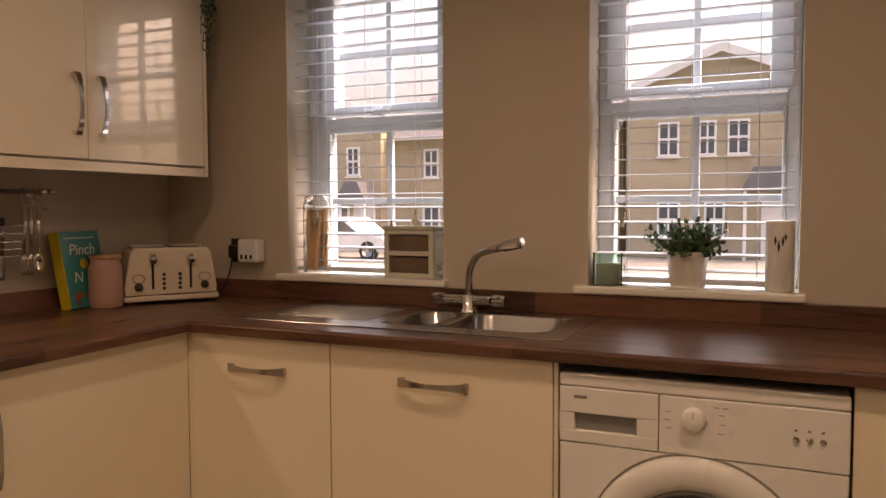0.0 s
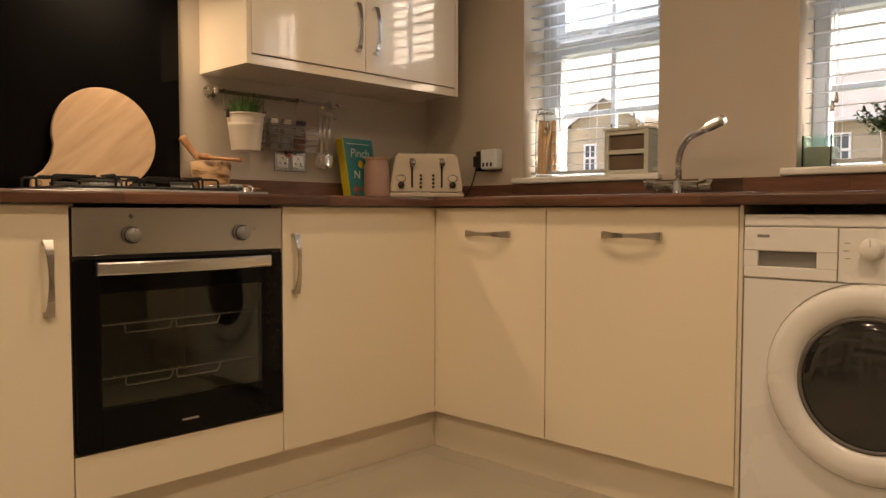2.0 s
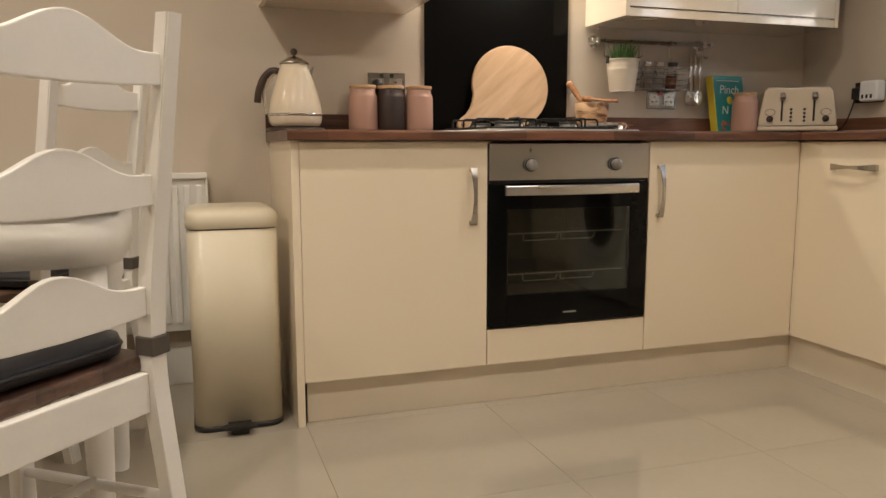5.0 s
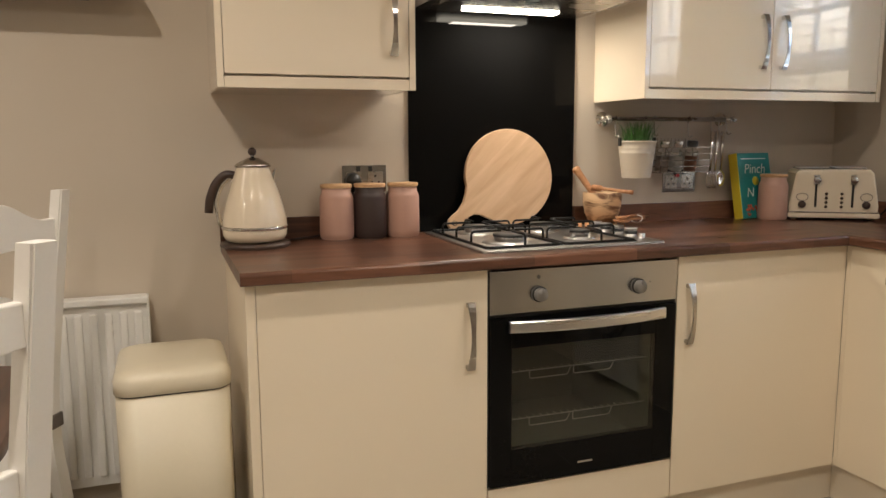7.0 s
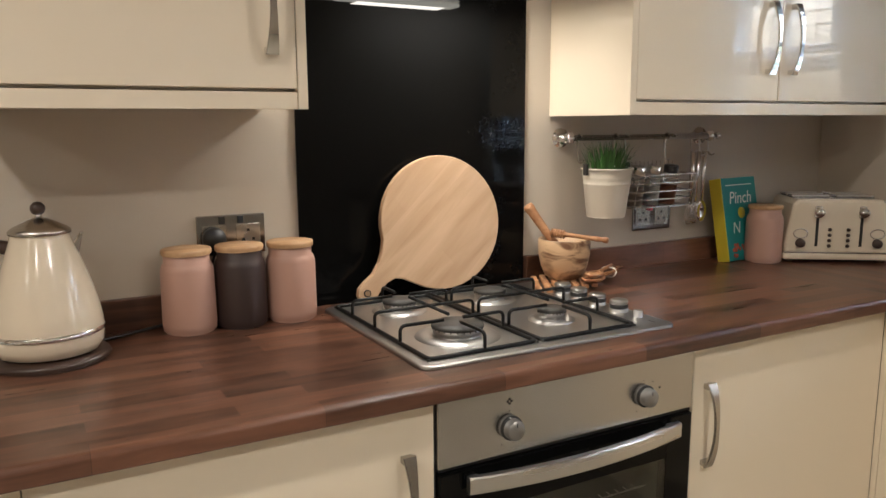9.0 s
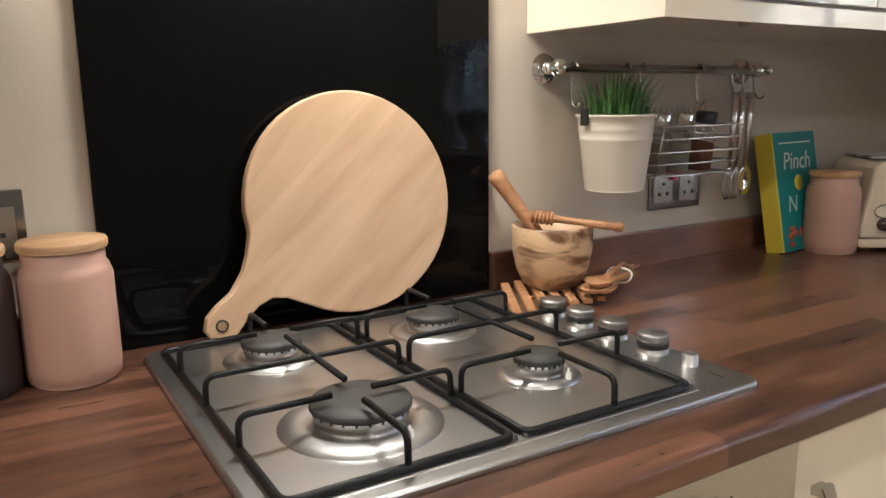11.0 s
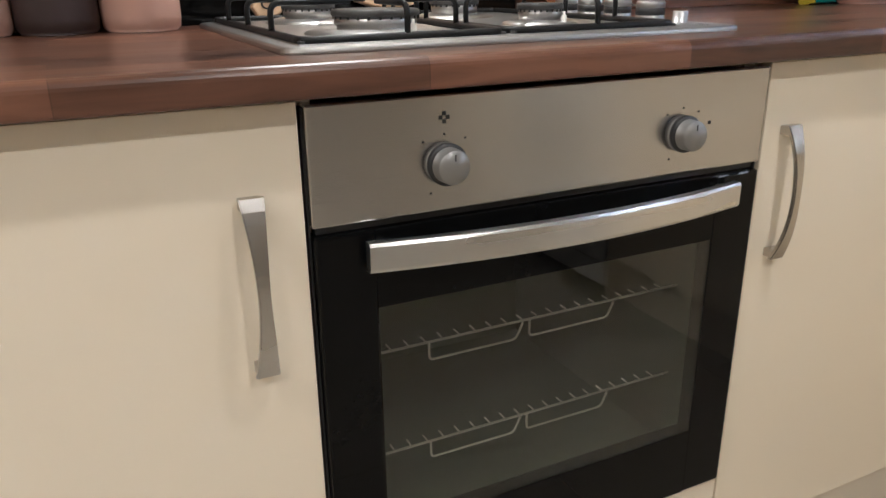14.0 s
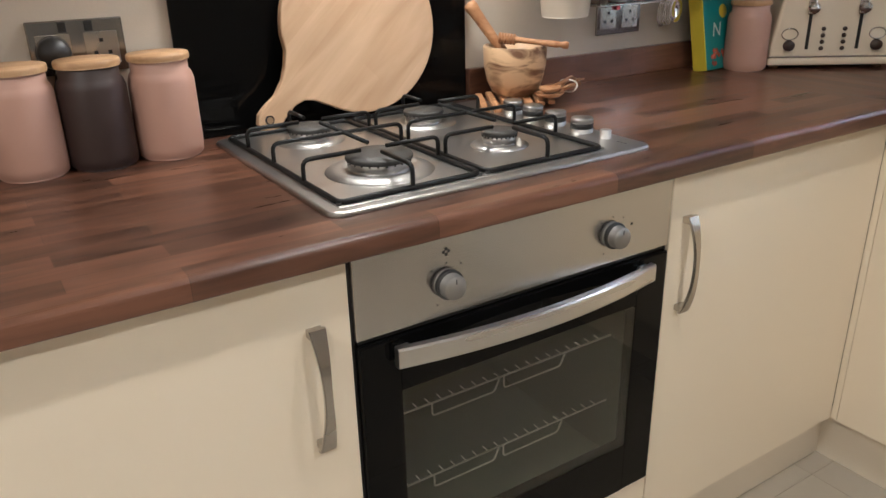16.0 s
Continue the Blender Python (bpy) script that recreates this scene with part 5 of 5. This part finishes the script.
# ---- on the sills ----
SZ = 0.9795
PASTA = mat("dry_spaghetti", (0.55, 0.36, 0.20), 0.5, vary=0.1, island=0.15)
jr = thing("storage_jar", (0.652, 1.845, SZ), "tall clip-top glass jar of spaghetti on the sill", "jar")
jc = (0.652, 1.842, SZ)
part("jar_glass", lathe([(0, 0.0005), (0.047, 0.0005), (0.050, 0.006), (0.050, 0.235), (0.045, 0.250), (0.043, 0.262), (0.040, 0.262), (0.0455, 0.235), (0.0455, 0.008), (0, 0.006)], jc, 36), CLEAR, jr).visible_shadow = False
sp_b = []
for k in range(60):
    a, r_ = rnd.uniform(0, 6.283), 0.038 * math.sqrt(rnd.random())
    a2 = a + rnd.uniform(-0.7, 0.7)
    sp_b.append(rod((jc[0] + r_ * math.cos(a), jc[1] + r_ * math.sin(a), SZ + 0.012), (jc[0] + 0.9 * r_ * math.cos(a2), jc[1] + 0.9 * r_ * math.sin(a2), SZ + rnd.uniform(0.205, 0.232)), 0.0042, seg=6))
tagged(part("spaghetti", merged(*sp_b), PASTA, jr, "pale dry spaghetti"), kind="stuff")
part("jar_lid", lathe([(0, 0.278), (0.030, 0.278), (0.043, 0.272), (0.044, 0.266), (0.044, 0.2625), (0, 0.2625)], jc, 36), CLEAR, jr)
part("wire_clip", merged(tube([(jc[0] + 0.0462 * math.cos(a), jc[1] + 0.0462 * math.sin(a), SZ + 0.254) for a in [2 * math.pi * k / 28 for k in range(28)]], 0.0016, 6, True), tube([(jc[0] - 0.02, jc[1] - 0.046, SZ + 0.22), (jc[0] - 0.02, jc[1] - 0.052, SZ + 0.25), (jc[0] + 0.02, jc[1] - 0.052, SZ + 0.25), (jc[0] + 0.02, jc[1] - 0.046, SZ + 0.22)], 0.0016, 6)), NICKEL, jr)

SAGE = mat("pale_sage_wood", (0.58, 0.57, 0.48), 0.55, vary=0.05, fine=200, bump=0.04)
cb = thing("mini_drawer_chest", (1.04, 1.83, SZ), "small pale chest of two wire-front drawers", "drawers")
part("body", merged(box(0.948, 0.966, 1.795, 1.895, SZ + 0.0005, SZ + 0.160, 0.002), box(1.112, 1.130, 1.795, 1.895, SZ + 0.0005, SZ + 0.160, 0.002), box(0.966, 1.112, 1.795, 1.895, SZ + 0.0005, SZ + 0.016), box(0.966, 1.112, 1.795, 1.895, SZ + 0.074, SZ + 0.090), box(0.966, 1.112, 1.795, 1.895, SZ + 0.145, SZ + 0.160), box(0.966, 1.112, 1.885, 1.895, SZ + 0.016, SZ + 0.145)), SAGE, cb)
part("top_board", box(0.943, 1.135, 1.790, 1.900, SZ + 0.1605, SZ + 0.171, 0.002), SAGE, cb)
BROWNMESH = mat("brown_drawer_mesh", (0.16, 0.11, 0.07), 0.7, vary=0.4, fine=500, bump=0.3)
for z0 in (0.018, 0.092):
    part("drawer", box(0.970, 1.108, 1.803, 1.880, SZ + z0, SZ + z0 + 0.050, 0.001), BROWNMESH, cb, "brown mesh drawer front")
pr = thing("pear_ornament", (1.045, 1.84, SZ + 0.171), "small pale pear ornament with a dark stem", "ornament")
part("pear", lathe([(0, 0.0005), (0.010, 0.001), (0.017, 0.010), (0.015, 0.022), (0.008, 0.033), (0.005, 0.038), (0, 0.040)], (1.045, 1.840, SZ + 0.171), 24), SILL, pr)
part("stem", rod((1.045, 1.84, SZ + 0.210), (1.047, 1.838, SZ + 0.228), 0.003, 0.0025, 8), BROWNPL, pr)

POTW = mat("white_ceramic_pot", (0.76, 0.72, 0.66), 0.3, vary=0.02, bump=0.0)
LEAF = mat("bushy_leaf", (0.05, 0.115, 0.045), 0.45, vary=0.2, scale=40, island=0.4, bump=0.0)


def leaf(bm, at, d, size, rg):
    d = Vector(d).normalized()
    s = d.cross(Vector((rg.uniform(-1, 1), rg.uniform(-1, 1), rg.uniform(-1, 1)))).normalized()
    n = d.cross(s)
    a = Vector(at)
    pts = [a, a + d * size * 0.45 + s * size * 0.36, a + d * size - n * size * 0.15, a + d * size * 0.45 - s * size * 0.36]
    vs = [bm.verts.new(p) for p in pts]
    mid = bm.verts.new(a + d * size * 0.5 + n * size * 0.10)
    for p, q in ((0, 1), (1, 2), (2, 3), (3, 0)):
        bm.faces.new((vs[p], vs[q], mid))


pp = thing("potted_plant", (1.922, 1.845, SZ), "bushy green plant in a white ceramic pot", "potted plant")
ppc = (1.922, 1.842, SZ)
part("pot", lathe([(0, 0.0005), (0.046, 0.0005), (0.050, 0.006), (0.058, 0.100), (0.0585, 0.104), (0.054, 0.104), (0.052, 0.09), (0, 0.088)], ppc, 40), POTW, pp)
lb, sb = bmesh.new(), []
for k in range(95):
    a, el = rnd.uniform(0, 6.283), rnd.uniform(0.05, 1.5)
    ln = rnd.uniform(0.06, 0.128)
    d = Vector((math.cos(a) * math.cos(el), math.sin(a) * math.cos(el) * 0.75, math.sin(el)))
    st0 = Vector((ppc[0] + 0.02 * math.cos(a), ppc[1] + 0.02 * math.sin(a), SZ + 0.088))
    tip = st0 + d * ln
    sb.append(rod(st0, tip, 0.0012, 0.0008, 5))
    for q in range(11):
        f = 0.25 + 0.075 * q
        leaf(lb, st0 + d * ln * f, d * 0.5 + Vector((rnd.uniform(-1, 1), rnd.uniform(-1, 1), rnd.uniform(-0.4, 1))), rnd.uniform(0.013, 0.021), rnd)
tagged(part("leaves", lb, LEAF, pp, "small dark green leaves"), kind="stuff")
tagged(part("stems", merged(*sb), LEAF, pp), kind="stuff")

cd = thing("candle_glass", (1.698, 1.845, SZ), "pale candle in a square tinted glass", "candle")
AQUA = glass("aqua_glass", (0.75, 0.93, 0.90))
part("holder", merged(box(1.655, 1.741, 1.802, 1.806, SZ + 0.0005, SZ + 0.098), box(1.655, 1.741, 1.884, 1.888, SZ + 0.0005, SZ + 0.098), box(1.655, 1.659, 1.806, 1.884, SZ + 0.0005, SZ + 0.098), box(1.737, 1.741, 1.806, 1.884, SZ + 0.0005, SZ + 0.098)), AQUA, cd, "aqua tinted glass holder")
part("wax", box(1.662, 1.734, 1.809, 1.881, SZ + 0.001, SZ + 0.064, 0.004), mat("pale_wax", (0.68, 0.60, 0.52), 0.5, vary=0.04), cd)
vs_ = thing("ceramic_vase", (2.168, 1.845, SZ), "white cylinder vase with a dark leaf sprig motif", "vase")
vc = (2.166, 1.842, SZ)
part("vase_body", lathe([(0, 0.0005), (0.036, 0.0005), (0.0385, 0.004), (0.0385, 0.190), (0.037, 0.194), (0.034, 0.192), (0.033, 0.02), (0, 0.015)], vc, 40), POTW, vs_)
lf = bmesh.new()
for a_, z_, s_ in ((-95, 0.125, 0.040), (-108, 0.140, 0.030), (-80, 0.138, 0.032), (-70, 0.150, 0.022)):
    p0 = [(radians(a_) + o, z_ + h) for o, h in ((0, -s_ / 2), (0.10, 0), (0, s_ / 2), (-0.10, 0))]
    lf.faces.new([lf.verts.new((vc[0] + 0.0392 * math.cos(q), vc[1] + 0.0392 * math.sin(q), SZ + h)) for q, h in p0])
part("leaf_motif", lf, BROWNPL, vs_, "dark brown leaf motif")

# trailing plant hanging over the edge of the wall cabinet
tr = thing("trailing_plant", (0.2, 1.62, 2.06), "trailing green plant in a pot on the wall cabinet", "potted plant")
part("pot", lathe([(0, 0.0005), (0.045, 0.0005), (0.056, 0.10), (0.052, 0.10), (0, 0.09)], (0.20, 1.60, 2.06), 28), POTW, tr)
vb, vs2 = bmesh.new(), []
for k in range(5):
    y0_, end = 1.625 + k * 0.009, rnd.uniform(1.72, 1.82)
    pts = [(0.20, 1.60, 2.15), (0.27, y0_ - 0.01, 2.12), (0.335, y0_, 2.04), (0.338 + 0.004 * k, y0_ + 0.005, 1.93), (0.336, y0_ + rnd.uniform(-0.01, 0.01), end)]
    pts = rounded(pts, 0.05, 5)
    vs2.append(tube(pts, 0.0012, 5))
    for p, q in zip(pts[4:], pts[5:]):
        for f in (0.1, 0.3, 0.5, 0.7, 0.9):
            leaf(vb, p.lerp(q, f), (rnd.uniform(0, 1), rnd.uniform(-1, 1), rnd.uniform(-0.9, 0.3)), rnd.uniform(0.012, 0.02), rnd)
tagged(part("leaves", vb, LEAF, tr, "small trailing green leaves"), kind="stuff")
tagged(part("stems", merged(*vs2), LEAF, tr), kind="stuff")

# ---- chairs and table ----
CHW = mat("chair_white_paint", (0.84, 0.82, 0.78), 0.42, vary=0.04, scale=8, fine=150, bump=0.03)
SEATW = wood("dark_seat_wood", (0.05, 0.03, 0.022), (0.16, 0.09, 0.06), "x", (0.5, 0.09), 0.45)
CUSH = mat("charcoal_cushion", (0.020, 0.020, 0.025), 0.42, vary=0.2, fine=200, bump=0.1)
TIE = mat("grey_brown_tie", (0.10, 0.085, 0.075), 0.8, vary=0.1)


def crest(z, w, rise, h):
    """A ladder-back slat: straight below, with a raised curve on top."""
    n = 20
    top = [(w * (k / n - 0.5), z + h * 0.55 + rise * (0.5 + 0.5 * math.cos(math.pi * max(-1, min(1, 2.5 * (k / n - 0.5)))))) for k in range(n, -1, -1)]
    return [(-w / 2, z), (-w / 4, z - 0.006), (0, z - 0.008), (w / 4, z - 0.006), (w / 2, z)] + top


def ladder_chair(at, yaw, cushion):
    """Built with its back along x at y = 0 and its seat towards -y."""
    m_ = Matrix.Translation((*at, ZF)) @ pose(0, 0, 0, 0, 0, yaw)
    c = thing("dining_chair", (*at, ZF), "white painted ladder-back dining chair with a dark seat" + (" and charcoal cushion" if cushion else ""), "chair", "chairs round the table")
    for s in (-1, 1):
        x = s * 0.205
        pts = rounded([(x, 0.055, 0.0), (x, -0.008, 0.44), (x, 0.0, 0.60), (x, 0.075, 1.10)], 0.16, 8)
        bm = bmesh.new()
        ring = []
        for p in pts:
            ring.append([bm.verts.new((p.x + dx, p.y + dy, p.z)) for dx, dy in ((-0.019, -0.016), (0.019, -0.016), (0.019, 0.016), (-0.019, 0.016))])
        for a, b in zip(ring, ring[1:]):
            for k in range(4):
                bm.faces.new((a[k], a[(k + 1) % 4], b[(k + 1) % 4], b[k]))
        bm.faces.new(ring[0][::-1])
        bm.faces.new(ring[-1])
        bmesh.ops.bevel(bm, geom=[e for e in bm.edges if abs(e.verts[0].co.z - e.verts[1].co.z) > 0.002], offset=0.004, segments=2, affect="EDGES")
        part("back_post", moved(bm, m_), CHW, c)
        part("front_leg", moved(box(x - 0.019, x + 0.019, -0.415, -0.377, 0.0, 0.445, 0.004), m_), CHW, c)
        part("side_rail", moved(box(x - 0.011, x + 0.011, -0.377, -0.02, 0.375, 0.443, 0.003), m_), CHW, c)
        part("side_stretcher", moved(rod((x, -0.39, 0.17), (x, 0.03, 0.19), 0.011, seg=10), m_), CHW, c)
    for z, y in ((0.975, 0.058), (0.762, 0.026), (0.553, -0.004)):
        part("back_slat", moved(slab(crest(z, 0.376, 0.048, 0.100), 0.018, pose(0, y - 0.009, 0), 0.003), m_), CHW, c)
    part("front_rail", moved(box(-0.186, 0.186, -0.407, -0.385, 0.375, 0.443, 0.003), m_), CHW, c)
    part("back_rail", moved(box(-0.186, 0.186, -0.020, 0.002, 0.365, 0.443, 0.003), m_), CHW, c)
    part("cross_stretcher", moved(rod((-0.205, -0.18, 0.185), (0.205, -0.18, 0.185), 0.011, seg=10), m_), CHW, c)
    part("seat", moved(box(-0.222, 0.222, -0.432, -0.018, 0.4435, 0.472, 0.006), m_), SEATW, c, "dark stained wooden seat")
    if cushion:
        cu = thing("seat_cushion", (*at, ZF + 0.47), "charcoal tufted seat cushion tied to the chair", "cushion")
        bm = soft_box(-0.19, 0.19, -0.40, -0.035, ((0.473, 0.03), (0.482, 0.004), (0.500, 0.0), (0.518, 0.006), (0.532, 0.04), (0.536, 0.09)), 0.05)
        part("pad", moved(bm, m_), CUSH, cu)
        part("piping", moved(tube([(0.192 * math.copysign(abs(math.cos(a)) ** 0.3, math.cos(a)), -0.2175 + 0.185 * math.copysign(abs(math.sin(a)) ** 0.3, math.sin(a)), 0.500) for a in [2 * math.pi * k / 60 for k in range(60)]], 0.004, 6, True), m_), CUSH, cu)
        for s in (-1, 1):
            x = s * 0.205
            part("tie", moved(box(x - 0.023, x + 0.023, -0.026, 0.018, 0.475, 0.512, 0.003), m_), TIE, cu, "grey fabric tie")
    return c


CH1 = (1.510, -1.131)
ladder_chair(CH1, -41.8, True)
ladder_chair((0.432, -1.203), -29.4, True)
tb = thing("dining_table", (0.94, -1.6, ZF), "white painted dining table with a dark wooden top", "table")
tt = soft_box(0.66, 1.23, -2.25, -1.045, ((ZF + 0.735, 0.004), (ZF + 0.740, 0.0), (ZF + 0.756, 0.0), (ZF + 0.760, 0.004)), 0.10)
part("tabletop", tt, SEATW, tb, "dark stained wooden top")
part("apron", soft_box(0.675, 1.215, -2.235, -1.06, ((ZF + 0.625, 0.0), (ZF + 0.7345, 0.0)), 0.09), CHW, tb)
for x in (0.735, 1.155):
    for y in (-2.17, -1.125):
        part("leg", lathe([(0, 0), (0.020, 0), (0.024, 0.04), (0.034, 0.40), (0.036, 0.50), (0.030, 0.52), (0.036, 0.54), (0.036, 0.6245), (0, 0.6245)], (x, y, ZF), 24), CHW, tb)

# ---- outside: street, houses, parked car ----
GZ = -0.62
ASPH = mat("asphalt", (0.055, 0.055, 0.056), 0.85, vary=0.2, scale=1.0, fine=60, bump=0.2)
PAVE = mat("paving", (0.26, 0.25, 0.235), 0.85, vary=0.12, scale=1.2, fine=30, bump=0.1)
LAWN = mat("lawn", (0.07, 0.11, 0.035), 0.9, vary=0.3, scale=2, fine=40, bump=0.3)
BRICK = mat("buff_brick", (0.46, 0.39, 0.28), 0.85, vary=0.10, scale=1.5, fine=18, bump=0.1)
SLATE = mat("roof_slate", (0.16, 0.16, 0.175), 0.7, vary=0.15, scale=2, fine=9, bump=0.15)
DARKPANE = mat("far_pane", (0.10, 0.12, 0.14), 0.08, vary=0.2, scale=0.7)
single("ground", box(-300, 300, -300, 420, GZ - 0.5, GZ), LAWN, "grassed ground outside the kitchen", "ground", "structure")
single("road", box(-120, 120, 10.0, 17.5, GZ, GZ + 0.01), ASPH, "grey asphalt street in front of the houses", "road", "structure")
single("pavement", box(-120, 120, 17.6, 25.6, GZ, GZ + 0.12), PAVE, "pale paved parking forecourt before the houses", "pavement", "structure")


def house_window(h, x, z, w, hgt, y):
    wi = part("window", merged(box(x - w / 2 - 0.07, x - w / 2, y - 0.09, y - 0.005, z - 0.07, z + hgt + 0.07), box(x + w / 2, x + w / 2 + 0.07, y - 0.09, y - 0.005, z - 0.07, z + hgt + 0.07), box(x - w / 2, x + w / 2, y - 0.09, y - 0.005, z - 0.07, z), box(x - w / 2, x + w / 2, y - 0.09, y - 0.005, z + hgt, z + hgt + 0.07), box(x - w / 2, x + w / 2, y - 0.085, y - 0.005, z + hgt / 2 - 0.04, z + hgt / 2 + 0.04), box(x - 0.03, x + 0.03, y - 0.08, y - 0.005, z, z + hgt)), UPVC, h)
    part("pane", box(x - w / 2, x + w / 2, y - 0.05, y - 0.01, z, z + hgt), DARKPANE, wi)
    part("sill", box(x - w / 2 - 0.12, x + w / 2 + 0.12, y - 0.14, y - 0.005, z - 0.16, z - 0.075), SILL, wi)


def gable_house(x0, x1, eave, apex_x, apex_z, y, wins, porches, label, deep=9.0):
    h = thing("house", ((x0 + x1) / 2, y, GZ), label, "house", "houses across the street")
    part("wall", slab([(x0, GZ + 0.12), (x1, GZ + 0.12), (x1, eave), (apex_x, apex_z), (x0, eave)], deep, Matrix.Translation((0, y, 0))), BRICK, h)
    for xa, s in ((x0, -1), (x1, 1)):
        dx, dz = (xa - apex_x), (eave - apex_z)
        ex, ez = xa + dx * 0.10, eave + dz * 0.10
        part("roof", slab([(apex_x, apex_z), (ex, ez), (ex, ez + 0.18), (apex_x, apex_z + 0.18)], deep + 0.6, Matrix.Translation((0, y - 0.3, 0))), SLATE, h)
        part("barge_board", slab([(apex_x, apex_z - 0.10), (ex, ez - 0.10), (ex, ez + 0.20), (apex_x, apex_z + 0.20)], 0.05, Matrix.Translation((0, y - 0.36, 0))), UPVC, h)
    for x, z, w, g in wins:
        house_window(h, x, z, w, g, y)
    for x, w, z in porches:
        dr_ = part("door", box(x - 0.48, x + 0.48, y - 0.06, y - 0.004, GZ + 0.12, 1.42), UPVC, h)
        part("porch_roof", slab([(x - w / 2, z), (x + w / 2, z), (x + w / 2 - 0.35, z + 0.75), (x - w / 2 + 0.35, z + 0.75)], 1.1, Matrix.Translation((0, y - 1.1, 0))), SLATE, h)
        for s in (-1, 1):
            part("porch_post", box(x + s * (w / 2 - 0.12) - 0.05, x + s * (w / 2 - 0.12) + 0.05, y - 1.05, y - 0.95, GZ + 0.12, z), UPVC, h)
    return h


gable_house(-2.75, 3.30, 5.05, 0.25, 6.30, 26.0, ((-1.38, 2.95, 0.55, 1.0), (-0.15, 2.95, 0.42, 1.0), (0.80, 2.95, 0.55, 1.0), (-1.36, 0.25, 0.60, 1.05), (0.1, 0.25, 0.5, 1.05)), ((2.0, 2.1, 1.68),), "buff brick gabled house with white sash windows")
gable_house(-15.7, -12.35, 4.45, -14.0, 5.50, 26.0, ((-14.75, 2.55, 0.45, 1.0), (-13.58, 2.55, 0.45, 1.0), (-14.2, 0.2, 0.7, 1.0)), ((-12.6 - 0.5, 1.3, 1.45),), "buff brick house with a small front gable")
hw = thing("house", (-9.5, 28, GZ), "long buff brick terrace with a slate roof", "house", "houses across the street")
part("wall", box(-12.3, -3.2, 27.0, 35.0, GZ + 0.12, 3.95), BRICK, hw)
part("roof", moved(slab([(26.5, 3.95), (35.5, 3.95), (31.0, 6.2)], 9.3, None), Matrix.Translation((-3.1, 0, 0)) @ pose(0, 0, 0, 0, 0, 90)), SLATE, hw)
part("gutter", box(-12.3, -3.1, 26.38, 26.50, 3.86, 3.98), UPVC, hw)
for x in (-10.6, -8.2, -5.6):
    house_window(hw, x, 2.45, 0.5, 1.0, 27.0)
    house_window(hw, x, 0.15, 0.6, 1.05, 27.0)
gable_house(-28.0, -16.5, 4.5, -22.0, 7.0, 30.0, ((-25, 2.5, 0.8, 1.0), (-20, 2.5, 0.8, 1.0)), (), "buff brick house further along the street")
gable_house(5.2, 15.0, 4.8, 10.0, 7.4, 29.0, ((8, 2.8, 0.7, 1.0), (11.5, 2.8, 0.7, 1.0), (8, 0.2, 0.7, 1.0)), ((12.0, 2.0, 1.6),), "buff brick house beyond the gabled one")

CARW = mat("white_car_paint", (0.78, 0.79, 0.80), 0.2, vary=0.02, bump=0.0, coat=0.5)
car = thing("parked_car", (-11.2, 21.5, GZ + 0.12), "white hatchback car parked before the houses", "car")
cz = GZ + 0.12
side = [(-1.95, 0.28), (1.98, 0.28), (2.02, 0.55), (1.75, 0.82), (1.0, 0.90), (0.35, 1.38), (-1.1, 1.42), (-1.75, 1.0), (-1.98, 0.85)]
part("body", slab(side, 1.7, Matrix.Translation((-11.2, 20.7, cz)), 0.08), CARW, car)
part("side_glass", slab([(0.85, 0.92), (0.30, 1.32), (-1.05, 1.36), (-1.55, 0.98)], 0.02, Matrix.Translation((-11.2, 20.682, cz))), DARKPANE, car)
for x in (-1.25, 1.25):
    wh = part("wheel", moved(lathe([(0, 0), (0.30, 0), (0.32, 0.03), (0.32, 0.19), (0, 0.20)], (0, 0, 0), 28), pose(-11.2 + x, 20.68, cz + 0.321, -90, 0, 0)), BLACKPL, car)
    part("rim", moved(lathe([(0, 0), (0.20, 0), (0.21, 0.01), (0, 0.012)], (0, 0, 0), 20), pose(-11.2 + x, 20.672, cz + 0.321, -90, 0, 0)), NICKEL, wh)
    wh = part("wheel", moved(lathe([(0, 0), (0.30, 0), (0.32, 0.03), (0.32, 0.19), (0, 0.20)], (0, 0, 0), 28), pose(-11.2 + x, 22.22, cz + 0.321, -90, 0, 0)), BLACKPL, car)
part("tail_light", box(-13.17, -13.10, 20.66, 20.80, cz + 0.75, cz + 0.95), mat("red_lens", (0.5, 0.03, 0.03), 0.3), car, "red tail light")
